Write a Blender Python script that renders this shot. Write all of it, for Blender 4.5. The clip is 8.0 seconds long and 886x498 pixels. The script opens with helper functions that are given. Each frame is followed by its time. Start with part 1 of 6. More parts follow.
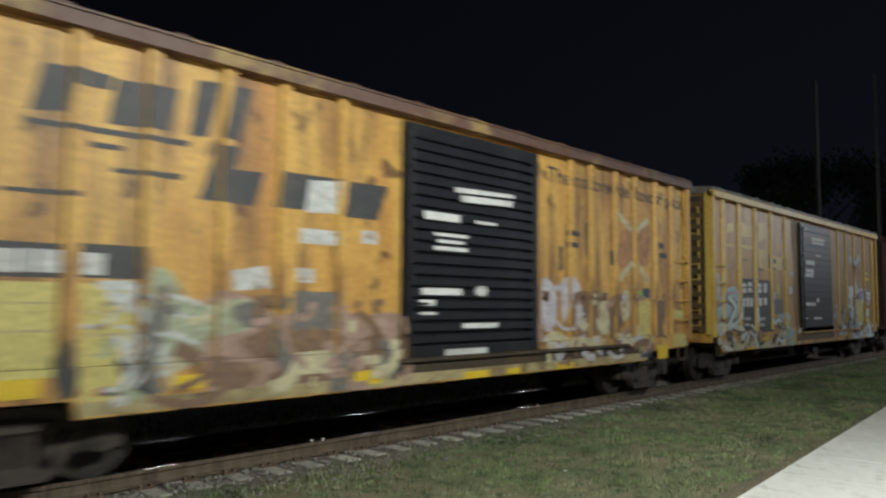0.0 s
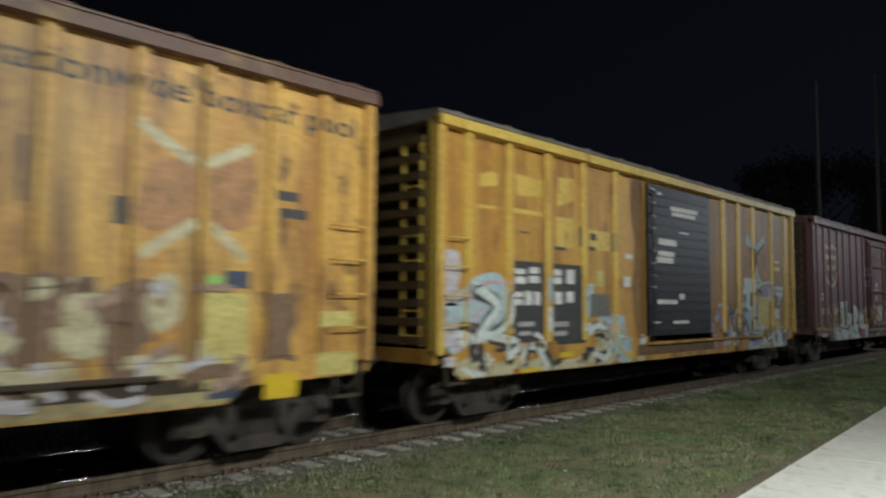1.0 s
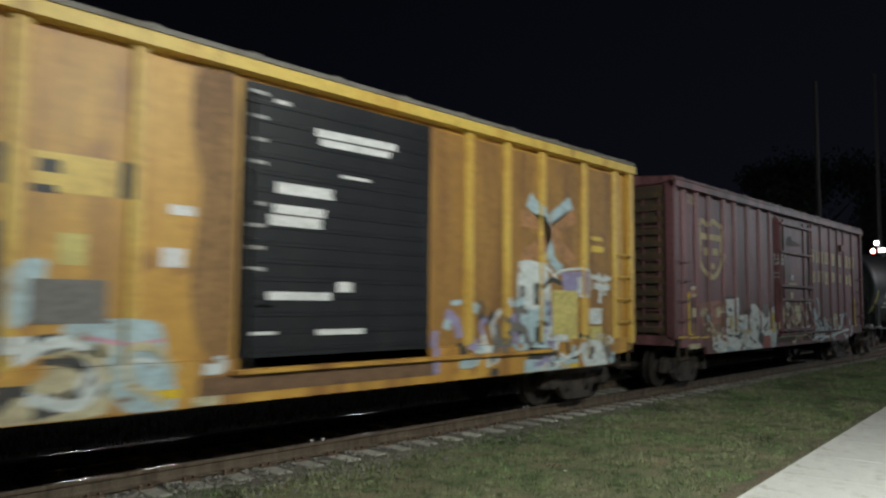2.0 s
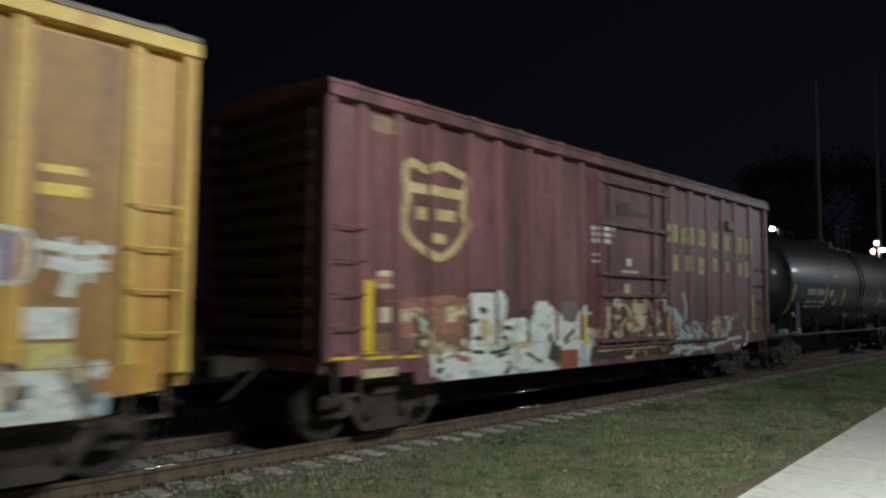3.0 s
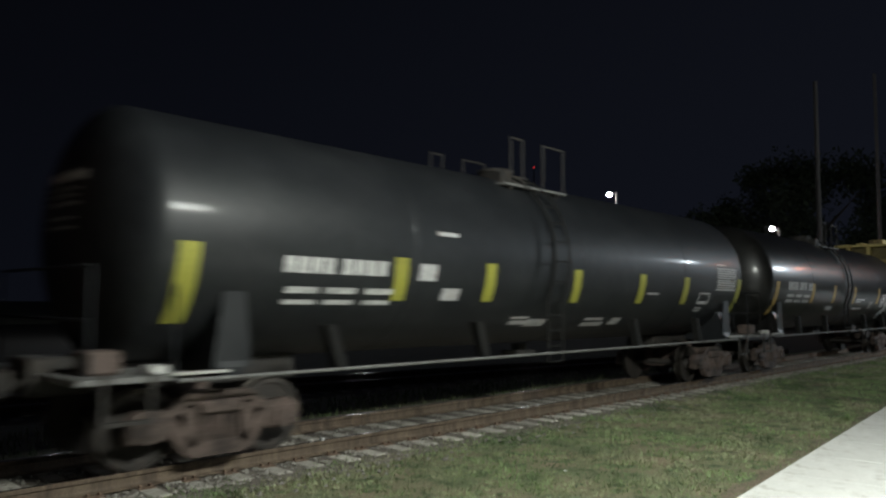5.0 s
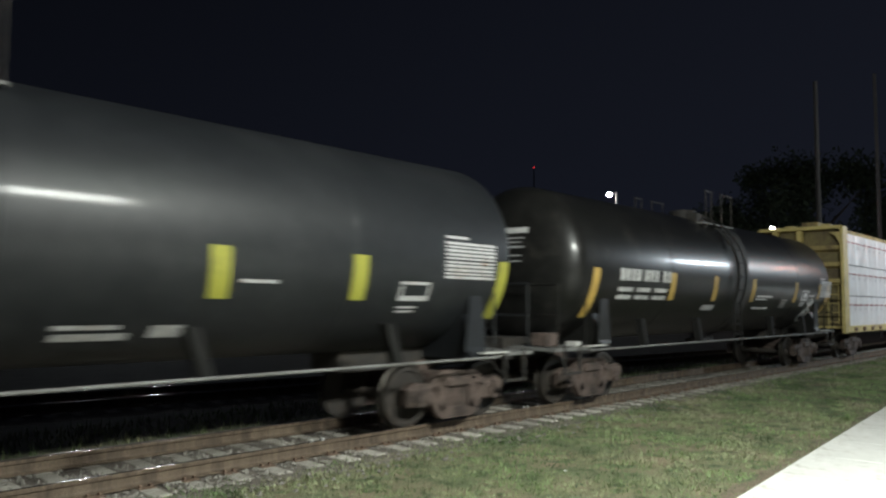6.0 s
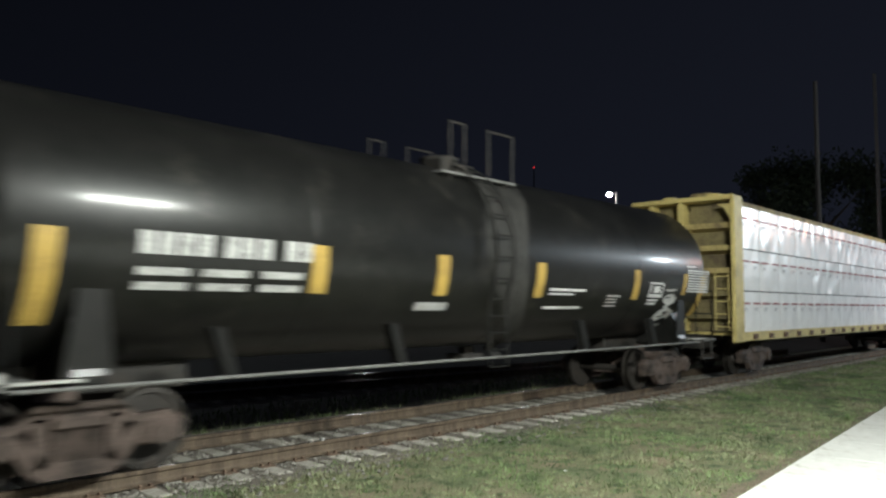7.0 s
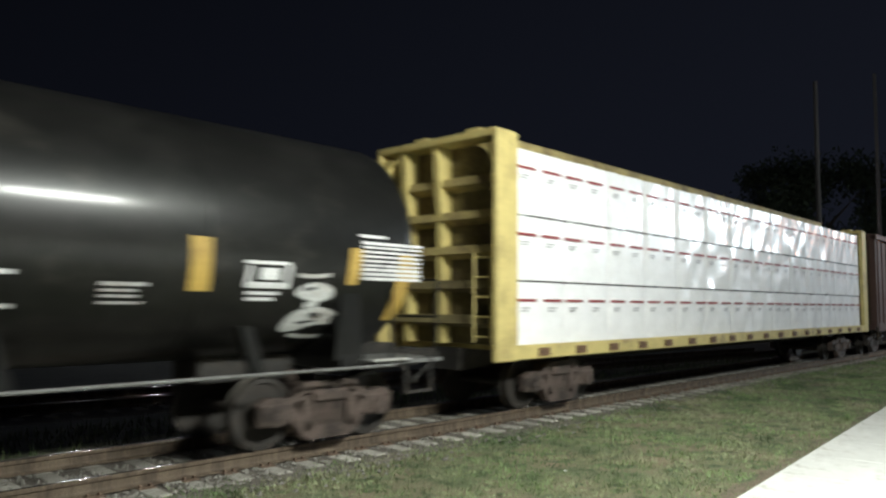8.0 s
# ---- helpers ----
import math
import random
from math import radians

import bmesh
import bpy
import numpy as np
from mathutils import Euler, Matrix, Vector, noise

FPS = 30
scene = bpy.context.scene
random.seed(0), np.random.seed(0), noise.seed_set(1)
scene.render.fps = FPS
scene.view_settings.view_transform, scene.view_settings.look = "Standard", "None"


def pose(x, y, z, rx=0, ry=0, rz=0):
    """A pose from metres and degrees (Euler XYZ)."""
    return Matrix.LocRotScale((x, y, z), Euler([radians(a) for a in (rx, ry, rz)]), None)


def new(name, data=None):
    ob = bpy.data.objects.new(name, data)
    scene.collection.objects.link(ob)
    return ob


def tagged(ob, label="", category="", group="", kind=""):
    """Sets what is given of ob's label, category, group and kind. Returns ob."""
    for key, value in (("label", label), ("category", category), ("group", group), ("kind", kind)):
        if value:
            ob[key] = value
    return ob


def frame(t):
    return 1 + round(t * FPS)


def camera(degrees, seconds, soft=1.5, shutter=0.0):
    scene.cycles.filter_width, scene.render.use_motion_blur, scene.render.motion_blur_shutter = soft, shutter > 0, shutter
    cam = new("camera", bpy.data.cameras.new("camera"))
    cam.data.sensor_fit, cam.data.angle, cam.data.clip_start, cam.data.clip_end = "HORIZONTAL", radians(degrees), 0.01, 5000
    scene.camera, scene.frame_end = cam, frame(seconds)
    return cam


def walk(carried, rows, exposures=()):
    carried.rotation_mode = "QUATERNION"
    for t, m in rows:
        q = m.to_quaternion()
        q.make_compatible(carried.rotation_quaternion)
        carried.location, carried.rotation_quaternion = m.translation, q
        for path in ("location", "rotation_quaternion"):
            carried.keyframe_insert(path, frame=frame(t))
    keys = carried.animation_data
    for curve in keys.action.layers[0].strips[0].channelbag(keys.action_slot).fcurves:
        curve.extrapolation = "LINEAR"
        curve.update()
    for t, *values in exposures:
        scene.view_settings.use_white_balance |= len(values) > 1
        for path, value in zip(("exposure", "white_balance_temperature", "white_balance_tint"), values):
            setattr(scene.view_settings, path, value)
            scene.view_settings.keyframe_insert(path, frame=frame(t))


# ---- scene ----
EYE = (0.0, -8.981, 1.745)
cam = camera(62.2, 8.0, soft=2.3, shutter=0.5)
STILL = pose(*EYE, 94.247, -0.461, -46.675)
walk(cam, [(0.0, STILL), (8.0, STILL)],
     exposures=[(0.0, 0.02), (1.0, -0.15), (3.0, -0.22), (3.5, 0.05), (4.0, 0.08), (4.5, 0.15), (5.8, 0.93), (7.0, 1.05), (7.5, 1.02), (8.0, 0.86)])

# ---- light: night sky, a street lamp behind the camera, a second one further down the line
world = bpy.data.worlds.new("night_sky")
scene.world = world
world.use_nodes = True
wn = world.node_tree.nodes
wn["Background"].inputs["Color"].default_value = (0.33, 0.39, 0.64, 1)
# glow of the town low in the sky down the line
wt, wd, wr = wn.new("ShaderNodeTexCoord"), wn.new("ShaderNodeVectorMath"), wn.new("ShaderNodeMapRange")
wd.operation = "DOT_PRODUCT"
wd.inputs[1].default_value = (0.55, -0.25, -0.9)
wr.inputs["From Min"].default_value, wr.inputs["From Max"].default_value = -0.45, 0.40
wr.inputs["To Min"].default_value, wr.inputs["To Max"].default_value = 0.0040, 0.0118
wl = world.node_tree.links
wl.new(wt.outputs["Generated"], wd.inputs[0])
wl.new(wd.outputs["Value"], wr.inputs["Value"])
wl.new(wr.outputs["Result"], wn["Background"].inputs["Strength"])


def lamp(name, place, power, colour, radius):
    data = bpy.data.lights.new(name, "POINT")
    data.energy, data.color, data.shadow_soft_size = power, colour, radius
    ob = new(name, data)
    ob.location = place
    return ob


for x in (5.1, 6.0, 6.9):
    lamp("street_light", (x, -10.7, 6.6), 1190, (0.95, 1.0, 0.93), 0.48)
lamp("street_light", (44.0, -13.0, 7.4), 3300, (0.80, 0.92, 1.0), 0.25)
lamp("crossing_light", (40.0, -6.5, 5.9), 110, (1.0, 0.27, 0.11), 0.25)
lamp("yard_light", (51.7, 21.5, 10.2), 300, (0.9, 0.95, 1.0), 0.1)
lamp("yard_light", (61.4, 12.3, 7.6), 140, (0.9, 0.95, 1.0), 0.1)
# lamps of the yard behind the train, whose light comes through under the cars
for x in (14.8, 18.8, 33.2, 52.4):
    lamp("yard_light", (x, 30.0, 6.2), 270, (0.85, 0.93, 1.0), 0.16)

# ---- materials


def material(name, base, rough=0.6, metal=0.0, second=None, amount=0.5, scale=3.0, stretch=(1, 1, 1),
             fine=40.0, fine_amount=0.25, bump=0.15, third=None, third_amount=0.0, third_scale=1.2, emit=0.0,
             spec=0.5, per_object=0.0, coat=0.0, coat_rough=0.15, runs=None, chips=None):
    """Base colour broken by patches of a second colour (large) and a fine grain, with a little relief; runs are rain streaks, chips worn spots."""
    m = bpy.data.materials.new(name)
    m.use_nodes = True
    nt = m.node_tree
    n, l = nt.nodes, nt.links
    b = n["Principled BSDF"]
    b.inputs["Roughness"].default_value = rough
    b.inputs["Metallic"].default_value = metal
    b.inputs["Specular IOR Level"].default_value = spec
    b.inputs["Coat Weight"].default_value = coat
    b.inputs["Coat Roughness"].default_value = coat_rough
    tc = n.new("ShaderNodeTexCoord")
    mp = n.new("ShaderNodeMapping")
    mp.inputs["Scale"].default_value = stretch
    l.new(tc.outputs["Object"], mp.inputs["Vector"])
    big = n.new("ShaderNodeTexNoise")
    big.inputs["Scale"].default_value = scale
    big.inputs["Detail"].default_value = 6
    big.inputs["Roughness"].default_value = 0.65
    l.new(mp.outputs["Vector"], big.inputs["Vector"])
    ramp = n.new("ShaderNodeMapRange")
    ramp.inputs["From Min"].default_value = 0.62 - 0.3 * amount
    ramp.inputs["From Max"].default_value = 0.78 - 0.2 * amount
    l.new(big.outputs["Fac"], ramp.inputs["Value"])
    mix = n.new("ShaderNodeMix")
    mix.data_type = "RGBA"
    sec = second or tuple(c * 0.6 for c in base)
    mix.inputs["A"].default_value = (*base, 1)
    mix.inputs["B"].default_value = (*sec, 1)
    l.new(ramp.outputs["Result"], mix.inputs["Factor"])
    out = mix.outputs["Result"]
    if third:
        tn = n.new("ShaderNodeTexNoise")
        tn.inputs["Scale"].default_value = third_scale
        tn.inputs["Detail"].default_value = 8
        tn.inputs["Roughness"].default_value = 0.7
        l.new(mp.outputs["Vector"], tn.inputs["Vector"])
        tr = n.new("ShaderNodeMapRange")
        tr.inputs["From Min"].default_value = 0.62 - 0.25 * third_amount
        tr.inputs["From Max"].default_value = 0.70 - 0.2 * third_amount
        l.new(tn.outputs["Fac"], tr.inputs["Value"])
        m3 = n.new("ShaderNodeMix")
        m3.data_type = "RGBA"
        l.new(tr.outputs["Result"], m3.inputs["Factor"])
        l.new(out, m3.inputs["A"])
        m3.inputs["B"].default_value = (*third, 1)
        out = m3.outputs["Result"]
    for extra, size, low, high, most in ((runs, (2.3, 2.3, 0.24), 0.475, 0.65, 0.88), (chips, (2.2, 2.2, 1.7), 0.58, 0.64, 0.85)):
        if not extra:
            continue
        em = n.new("ShaderNodeMapping")
        em.inputs["Scale"].default_value = size
        em.inputs["Location"].default_value = (extra[0] * 90, 3.1, extra[1] * 70)
        l.new(tc.outputs["Object"], em.inputs["Vector"])
        en = n.new("ShaderNodeTexNoise")
        en.inputs["Scale"].default_value = 1.0
        en.inputs["Detail"].default_value = 7
        en.inputs["Roughness"].default_value = 0.6
        l.new(em.outputs["Vector"], en.inputs["Vector"])
        er = n.new("ShaderNodeMapRange")
        er.inputs["From Min"].default_value = low
        er.inputs["From Max"].default_value = high
        er.inputs["To Max"].default_value = most
        l.new(en.outputs["Fac"], er.inputs["Value"])
        ex = n.new("ShaderNodeMix")
        ex.data_type = "RGBA"
        l.new(er.outputs["Result"], ex.inputs["Factor"])
        l.new(out, ex.inputs["A"])
        ex.inputs["B"].default_value = (*extra, 1)
        out = ex.outputs["Result"]
    grain = n.new("ShaderNodeTexNoise")
    grain.inputs["Scale"].default_value = fine
    grain.inputs["Detail"].default_value = 4
    l.new(tc.outputs["Object"], grain.inputs["Vector"])
    gr = n.new("ShaderNodeMapRange")
    gr.inputs["From Min"].default_value = 0.3
    gr.inputs["From Max"].default_value = 0.7
    gr.inputs["To Min"].default_value = 1 - fine_amount
    gr.inputs["To Max"].default_value = 1 + fine_amount * 0.6
    l.new(grain.outputs["Fac"], gr.inputs["Value"])
    mul = n.new("ShaderNodeMix")
    mul.data_type, mul.blend_type = "RGBA", "MULTIPLY"
    mul.inputs["Factor"].default_value = 1.0
    l.new(out, mul.inputs["A"])
    l.new(gr.outputs["Result"], mul.inputs["B"])
    out = mul.outputs["Result"]
    if per_object:
        info = n.new("ShaderNodeObjectInfo")
        pr = n.new("ShaderNodeMapRange")
        pr.inputs["To Min"].default_value = 1 - per_object
        pr.inputs["To Max"].default_value = 1 + per_object
        l.new(info.outputs["Random"], pr.inputs["Value"])
        pm = n.new("ShaderNodeMix")
        pm.data_type, pm.blend_type = "RGBA", "MULTIPLY"
        pm.inputs["Factor"].default_value = 1.0
        l.new(out, pm.inputs["A"])
        l.new(pr.outputs["Result"], pm.inputs["B"])
        out = pm.outputs["Result"]
    l.new(out, b.inputs["Base Color"])
    if bump:
        bp = n.new("ShaderNodeBump")
        bp.inputs["Strength"].default_value = bump
        bp.inputs["Distance"].default_value = 0.02
        l.new(grain.outputs["Fac"], bp.inputs["Height"])
        l.new(bp.outputs["Normal"], b.inputs["Normal"])
    if emit:
        b.inputs["Emission Color"].default_value = (*base, 1)
        b.inputs["Emission Strength"].default_value = emit
    return m


STREAK = (1.0, 1.0, 0.16)
M_YELLOW_OLD = material("weathered_yellow_paint", (0.635, 0.375, 0.088), 0.55, second=(0.47, 0.22, 0.055), amount=0.62, scale=1.6,
                        stretch=STREAK, fine=14, fine_amount=0.22, third=(0.27, 0.13, 0.05), third_amount=0.36, third_scale=2.2,
                        runs=(0.17, 0.085, 0.04), chips=(0.10, 0.05, 0.028))
M_OLD_POST = material("weathered_yellow_post_paint", (0.64, 0.385, 0.09), 0.55, second=(0.47, 0.24, 0.06), amount=0.42, scale=1.6, stretch=STREAK,
                      fine=14, fine_amount=0.22, third=(0.25, 0.12, 0.05), third_amount=0.08, third_scale=2.2, per_object=0.12)
M_MAROON_POST = material("maroon_post_paint", (0.185, 0.078, 0.089), 0.55, second=(0.10, 0.045, 0.045), amount=0.55, scale=1.2, stretch=STREAK,
                         fine=12, fine_amount=0.2, per_object=0.2)
M_YELLOW = material("yellow_boxcar_paint", (0.56, 0.32, 0.06), 0.5, second=(0.46, 0.225, 0.04), amount=0.6, scale=0.9,
                    stretch=STREAK, fine=12, fine_amount=0.15, third=(0.25, 0.11, 0.03), third_amount=0.16, third_scale=2.2,
                    runs=(0.25, 0.115, 0.035), chips=(0.30, 0.14, 0.045))
M_BROWNED = material("browned_yellow_paint", (0.35, 0.19, 0.046), 0.55, second=(0.27, 0.135, 0.036), amount=0.6, scale=0.9, stretch=STREAK, fine=12, fine_amount=0.18,
                     third=(0.20, 0.09, 0.03), third_amount=0.2, third_scale=2.2, runs=(0.20, 0.10, 0.035), chips=(0.24, 0.12, 0.045))
M_RUST_STAIN = material("rust_streaked_paint", (0.27, 0.145, 0.05), 0.65, second=(0.14, 0.07, 0.035), amount=0.6, scale=2.0, stretch=STREAK, fine=14, fine_amount=0.3)
M_YELLOW_POST = material("yellow_post_paint", (0.64, 0.45, 0.10), 0.5, second=(0.48, 0.24, 0.04), amount=0.4, scale=1.6,
                         stretch=STREAK, fine=14, fine_amount=0.2, third=(0.2, 0.09, 0.03), third_amount=0.15, third_scale=3)
M_MAROON = material("maroon_boxcar_paint", (0.205, 0.084, 0.097), 0.55, second=(0.105, 0.046, 0.045), amount=0.6, scale=1.2,
                    stretch=STREAK, fine=12, fine_amount=0.2, third=(0.21, 0.125, 0.125), third_amount=0.25, third_scale=1.4,
                    runs=(0.055, 0.027, 0.022), chips=(0.075, 0.045, 0.032))
M_BROWN = material("brown_boxcar_paint", (0.07, 0.032, 0.026), 0.6, second=(0.05, 0.025, 0.02), scale=1.5, stretch=STREAK)
M_ROOF_RUST = material("rusty_roof_steel", (0.125, 0.070, 0.056), 0.6, second=(0.48, 0.33, 0.10), amount=0.34, scale=1.1, fine=9,
                       third=(0.13, 0.05, 0.03), third_amount=0.4)
M_ROOF_GREY = material("dirty_galvanised_roof", (0.17, 0.155, 0.14), 0.6, second=(0.085, 0.065, 0.05), amount=0.5, scale=2.2, fine=12)
M_DOOR_BLACK = material("black_door_paint", (0.0095, 0.0105, 0.0145), 0.5, spec=0.36, second=(0.024, 0.024, 0.026), amount=0.35, scale=2, stretch=STREAK, fine=10)
M_BLACK_TANK = material("glossy_black_tank_paint", (0.012, 0.0135, 0.0155), 0.50, second=(0.019, 0.0205, 0.0225), amount=0.5, scale=0.9,
                        fine=6, fine_amount=0.2, bump=0.02, coat=0.11, coat_rough=0.13, spec=0.32)
M_DULL_TANK = material("sooty_black_tank_paint", (0.0095, 0.0095, 0.0090), 0.38, second=(0.0165, 0.016, 0.015), amount=0.55, scale=0.8,
                       fine=7, fine_amount=0.25, bump=0.04, third=(0.024, 0.0225, 0.020), third_amount=0.24, third_scale=1.2, coat=0.2, coat_rough=0.15, spec=0.24)
M_UNDER = material("grimy_underframe_steel", (0.022, 0.020, 0.018), 0.75, second=(0.042, 0.033, 0.026), scale=5, fine=30)
M_TRUCK = material("dusty_cast_steel", (0.105, 0.076, 0.064), 0.8, second=(0.03, 0.022, 0.018), amount=0.6, scale=3, fine=30, fine_amount=0.35)
# darker copy of the truck steel, with the shade under box cars in it
M_TRUCK_SHADED = material("shaded_cast_steel", (0.066, 0.052, 0.044), 0.75, second=(0.025, 0.02, 0.017), amount=0.6, scale=4, fine=30, fine_amount=0.35)
M_GLINT = material("polished_glint_steel", (0.85, 0.84, 0.82), 0.28, metal=1.0, fine_amount=0.02, bump=0)
M_DARK_BROWN = material("dark_brown_sheet", (0.05, 0.035, 0.022), 0.8, second=(0.09, 0.055, 0.025), amount=0.4, scale=3, fine=20)
M_LEDGE = material("dirty_pale_yellow_ledge", (0.40, 0.33, 0.17), 0.65, second=(0.17, 0.11, 0.055), amount=0.55, scale=1.7, fine=14, chips=(0.10, 0.055, 0.03))
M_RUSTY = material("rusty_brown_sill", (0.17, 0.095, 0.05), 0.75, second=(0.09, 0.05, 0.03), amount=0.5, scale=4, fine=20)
# yellow end paint, darkened for ends turned away from the lamp
M_SHADED_END = material("shaded_yellow_end_paint", (0.115, 0.072, 0.030), 0.65, second=(0.06, 0.038, 0.02), amount=0.5, scale=2, fine=14)
M_DIRT = material("dark_yard_dirt", (0.030, 0.027, 0.024), 0.95, second=(0.018, 0.017, 0.015), amount=0.5, scale=1.5, fine=30, fine_amount=0.4, bump=0.3, spec=0.1)
# wheel colour holds grime and the shadow behind the side frames
M_WHEEL = material("grimy_shaded_wheel_steel", (0.030, 0.026, 0.023), 0.7, second=(0.05, 0.038, 0.03), scale=6)
M_TREAD = material("worn_wheel_tread", (0.075, 0.068, 0.06), 0.5, metal=1.0)
M_RAILHEAD = material("polished_rail_head", (0.42, 0.38, 0.34), 0.11, metal=1.0, second=(0.25, 0.17, 0.12), amount=0.4, scale=3)
M_RAIL = material("rusty_rail_web", (0.145, 0.108, 0.074), 0.8, second=(0.062, 0.043, 0.030), amount=0.72, scale=5, stretch=(1, 1, 0.15), fine=60)
M_TIE = material("grey_weathered_timber", (0.45, 0.425, 0.375), 0.9, second=(0.20, 0.175, 0.14), amount=0.5, scale=5, stretch=(0.4, 3, 3), fine=50, per_object=0.25)
M_PLATE = material("rusty_tie_plate", (0.17, 0.115, 0.08), 0.75, second=(0.08, 0.05, 0.035), amount=0.5, scale=9, fine=50)
M_STONE = material("crushed_stone", (0.27, 0.255, 0.225), 0.9, second=(0.14, 0.13, 0.11), amount=0.6, scale=9, fine=80)
M_BALLAST = material("ballast_bed", (0.20, 0.175, 0.15), 0.95, second=(0.10, 0.085, 0.07), amount=0.6, scale=14, fine=70, fine_amount=0.5, bump=0.8)
M_GRASS = material("lawn", (0.15, 0.172, 0.088), 0.9, second=(0.25, 0.205, 0.135), amount=0.68, scale=0.9, fine=60, fine_amount=0.5, bump=0.7,
                   third=(0.050, 0.075, 0.028), third_amount=0.4, third_scale=3)
M_SOIL = material("bare_brown_soil", (0.19, 0.155, 0.11), 0.95, second=(0.12, 0.095, 0.06), amount=0.6, scale=5, fine=45, fine_amount=0.5, bump=0.6, third=(0.11, 0.125, 0.055), third_amount=0.35, third_scale=3)
M_BLADE = material("grass_blade", (0.20, 0.29, 0.118), 0.7, second=(0.36, 0.34, 0.22), amount=0.6, scale=0.8, fine=7, fine_amount=0.55, bump=0,
                   third=(0.072, 0.115, 0.045), third_amount=0.42, third_scale=0.6)
M_CONCRETE = material("concrete_pavement", (0.80, 0.80, 0.765), 0.85, second=(0.70, 0.70, 0.665), amount=0.55, scale=0.9, fine=60, fine_amount=0.15, bump=0.2,
                      third=(0.57, 0.56, 0.51), third_amount=0.22, third_scale=2.5)
M_WHITE = material("white_stencil_paint", (0.72, 0.72, 0.72), 0.6, second=(0.5, 0.5, 0.5), scale=4, fine=25)
M_TREADPLATE = material("galvanised_tread", (0.48, 0.48, 0.46), 0.5, second=(0.30, 0.29, 0.27), amount=0.4, scale=6, fine=40)
G_STENCIL = material("dulled_white_stencil", (0.34, 0.35, 0.35), 0.6, second=(0.18, 0.18, 0.18), amount=0.5, scale=5, fine=30)
M_DULL_WHITE = material("dulled_white_paint", (0.50, 0.50, 0.49), 0.6, second=(0.30, 0.30, 0.29), amount=0.5, scale=6, fine=25, fine_amount=0.35)
M_FADED_BLACK = material("faded_black_lettering", (0.05, 0.05, 0.055), 0.6, second=(0.09, 0.08, 0.07), amount=0.4, scale=3, fine=20)
M_GOLD = material("faded_yellow_lettering", (0.52, 0.43, 0.21), 0.6, second=(0.36, 0.26, 0.13), amount=0.55, scale=4, fine=18, fine_amount=0.35)
M_GOLD_WORN = material("almost_gone_yellow_paint", (0.27, 0.185, 0.13), 0.6, second=(0.21, 0.10, 0.09), amount=0.6, scale=3, fine=16, fine_amount=0.3)
M_REFLECT = material("yellow_reflective_tape", (0.72, 0.50, 0.03), 0.4, second=(0.55, 0.36, 0.03), amount=0.3, scale=3)
M_REFLECT_LIME = material("lime_yellow_reflective_tape", (0.30, 0.295, 0.045), 0.45, second=(0.23, 0.22, 0.04), amount=0.4, scale=3)
M_REFLECT_DIRTY = material("dirty_yellow_tape", (0.48, 0.32, 0.075), 0.5, second=(0.34, 0.22, 0.06), amount=0.5, scale=3)
M_CB_YELLOW = material("pale_yellow_flatcar_paint", (0.60, 0.49, 0.19), 0.55, second=(0.42, 0.33, 0.13), amount=0.5, scale=1.6, fine=5, fine_amount=0.1,
                       third=(0.26, 0.18, 0.09), third_amount=0.15, third_scale=1.5, bump=0.05)
# bulkhead yellow darkened to olive: recess shade in the colour, with some grime
M_CB_SHADED = material("shaded_olive_bulkhead_plate", (0.20, 0.165, 0.075), 0.75, second=(0.085, 0.06, 0.04), amount=0.55, scale=1.1, fine=12)
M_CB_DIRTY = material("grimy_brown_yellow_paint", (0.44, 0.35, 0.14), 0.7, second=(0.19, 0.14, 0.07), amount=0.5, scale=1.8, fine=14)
M_WRAP = material("white_lumber_wrap", (0.95, 0.95, 0.96), 0.5, second=(0.88, 0.88, 0.90), amount=0.4, scale=1.3, fine=5.5, fine_amount=0.05, bump=1.0, coat=0.8, coat_rough=0.26, spec=0.8)
M_RED = material("red_print", (0.33, 0.03, 0.035), 0.5, second=(0.16, 0.03, 0.03), scale=5)
M_GREYPRINT = material("grey_print", (0.42, 0.42, 0.44), 0.5, second=(0.6, 0.6, 0.62), scale=4)
M_BLACKGAP = material("dark_timber_batten", (0.05, 0.045, 0.045), 0.8)
M_BARK = material("pole_timber", (0.036, 0.032, 0.030), 0.9, second=(0.024, 0.021, 0.019), scale=4, stretch=(4, 4, 0.3))
M_TRUNK = material("dark_bark", (0.035, 0.028, 0.022), 0.9, second=(0.02, 0.016, 0.013), scale=4)
M_LEAF = material("dark_leaves", (0.022, 0.032, 0.014), 0.8, second=(0.014, 0.022, 0.01), scale=2)
M_LAMP = material("lamp_glass", (0.95, 0.97, 1.0), 0.4, emit=60)
M_SIGNAL = material("red_signal_glass", (1.0, 0.25, 0.2), 0.4, emit=25)
M_BEACON = material("red_beacon_glass", (1.0, 0.04, 0.05), 0.4, emit=0.3)
M_LADDER = material("dull_black_steel", (0.012, 0.012, 0.0115), 0.85, second=(0.02, 0.019, 0.017), scale=5, spec=0.2)
M_STEEL = material("galvanised_steel", (0.35, 0.36, 0.36), 0.5, metal=0.7)
M_DARKSTEEL = material("dull_grey_steel", (0.16, 0.16, 0.155), 0.7, second=(0.09, 0.085, 0.08), amount=0.5, scale=5)

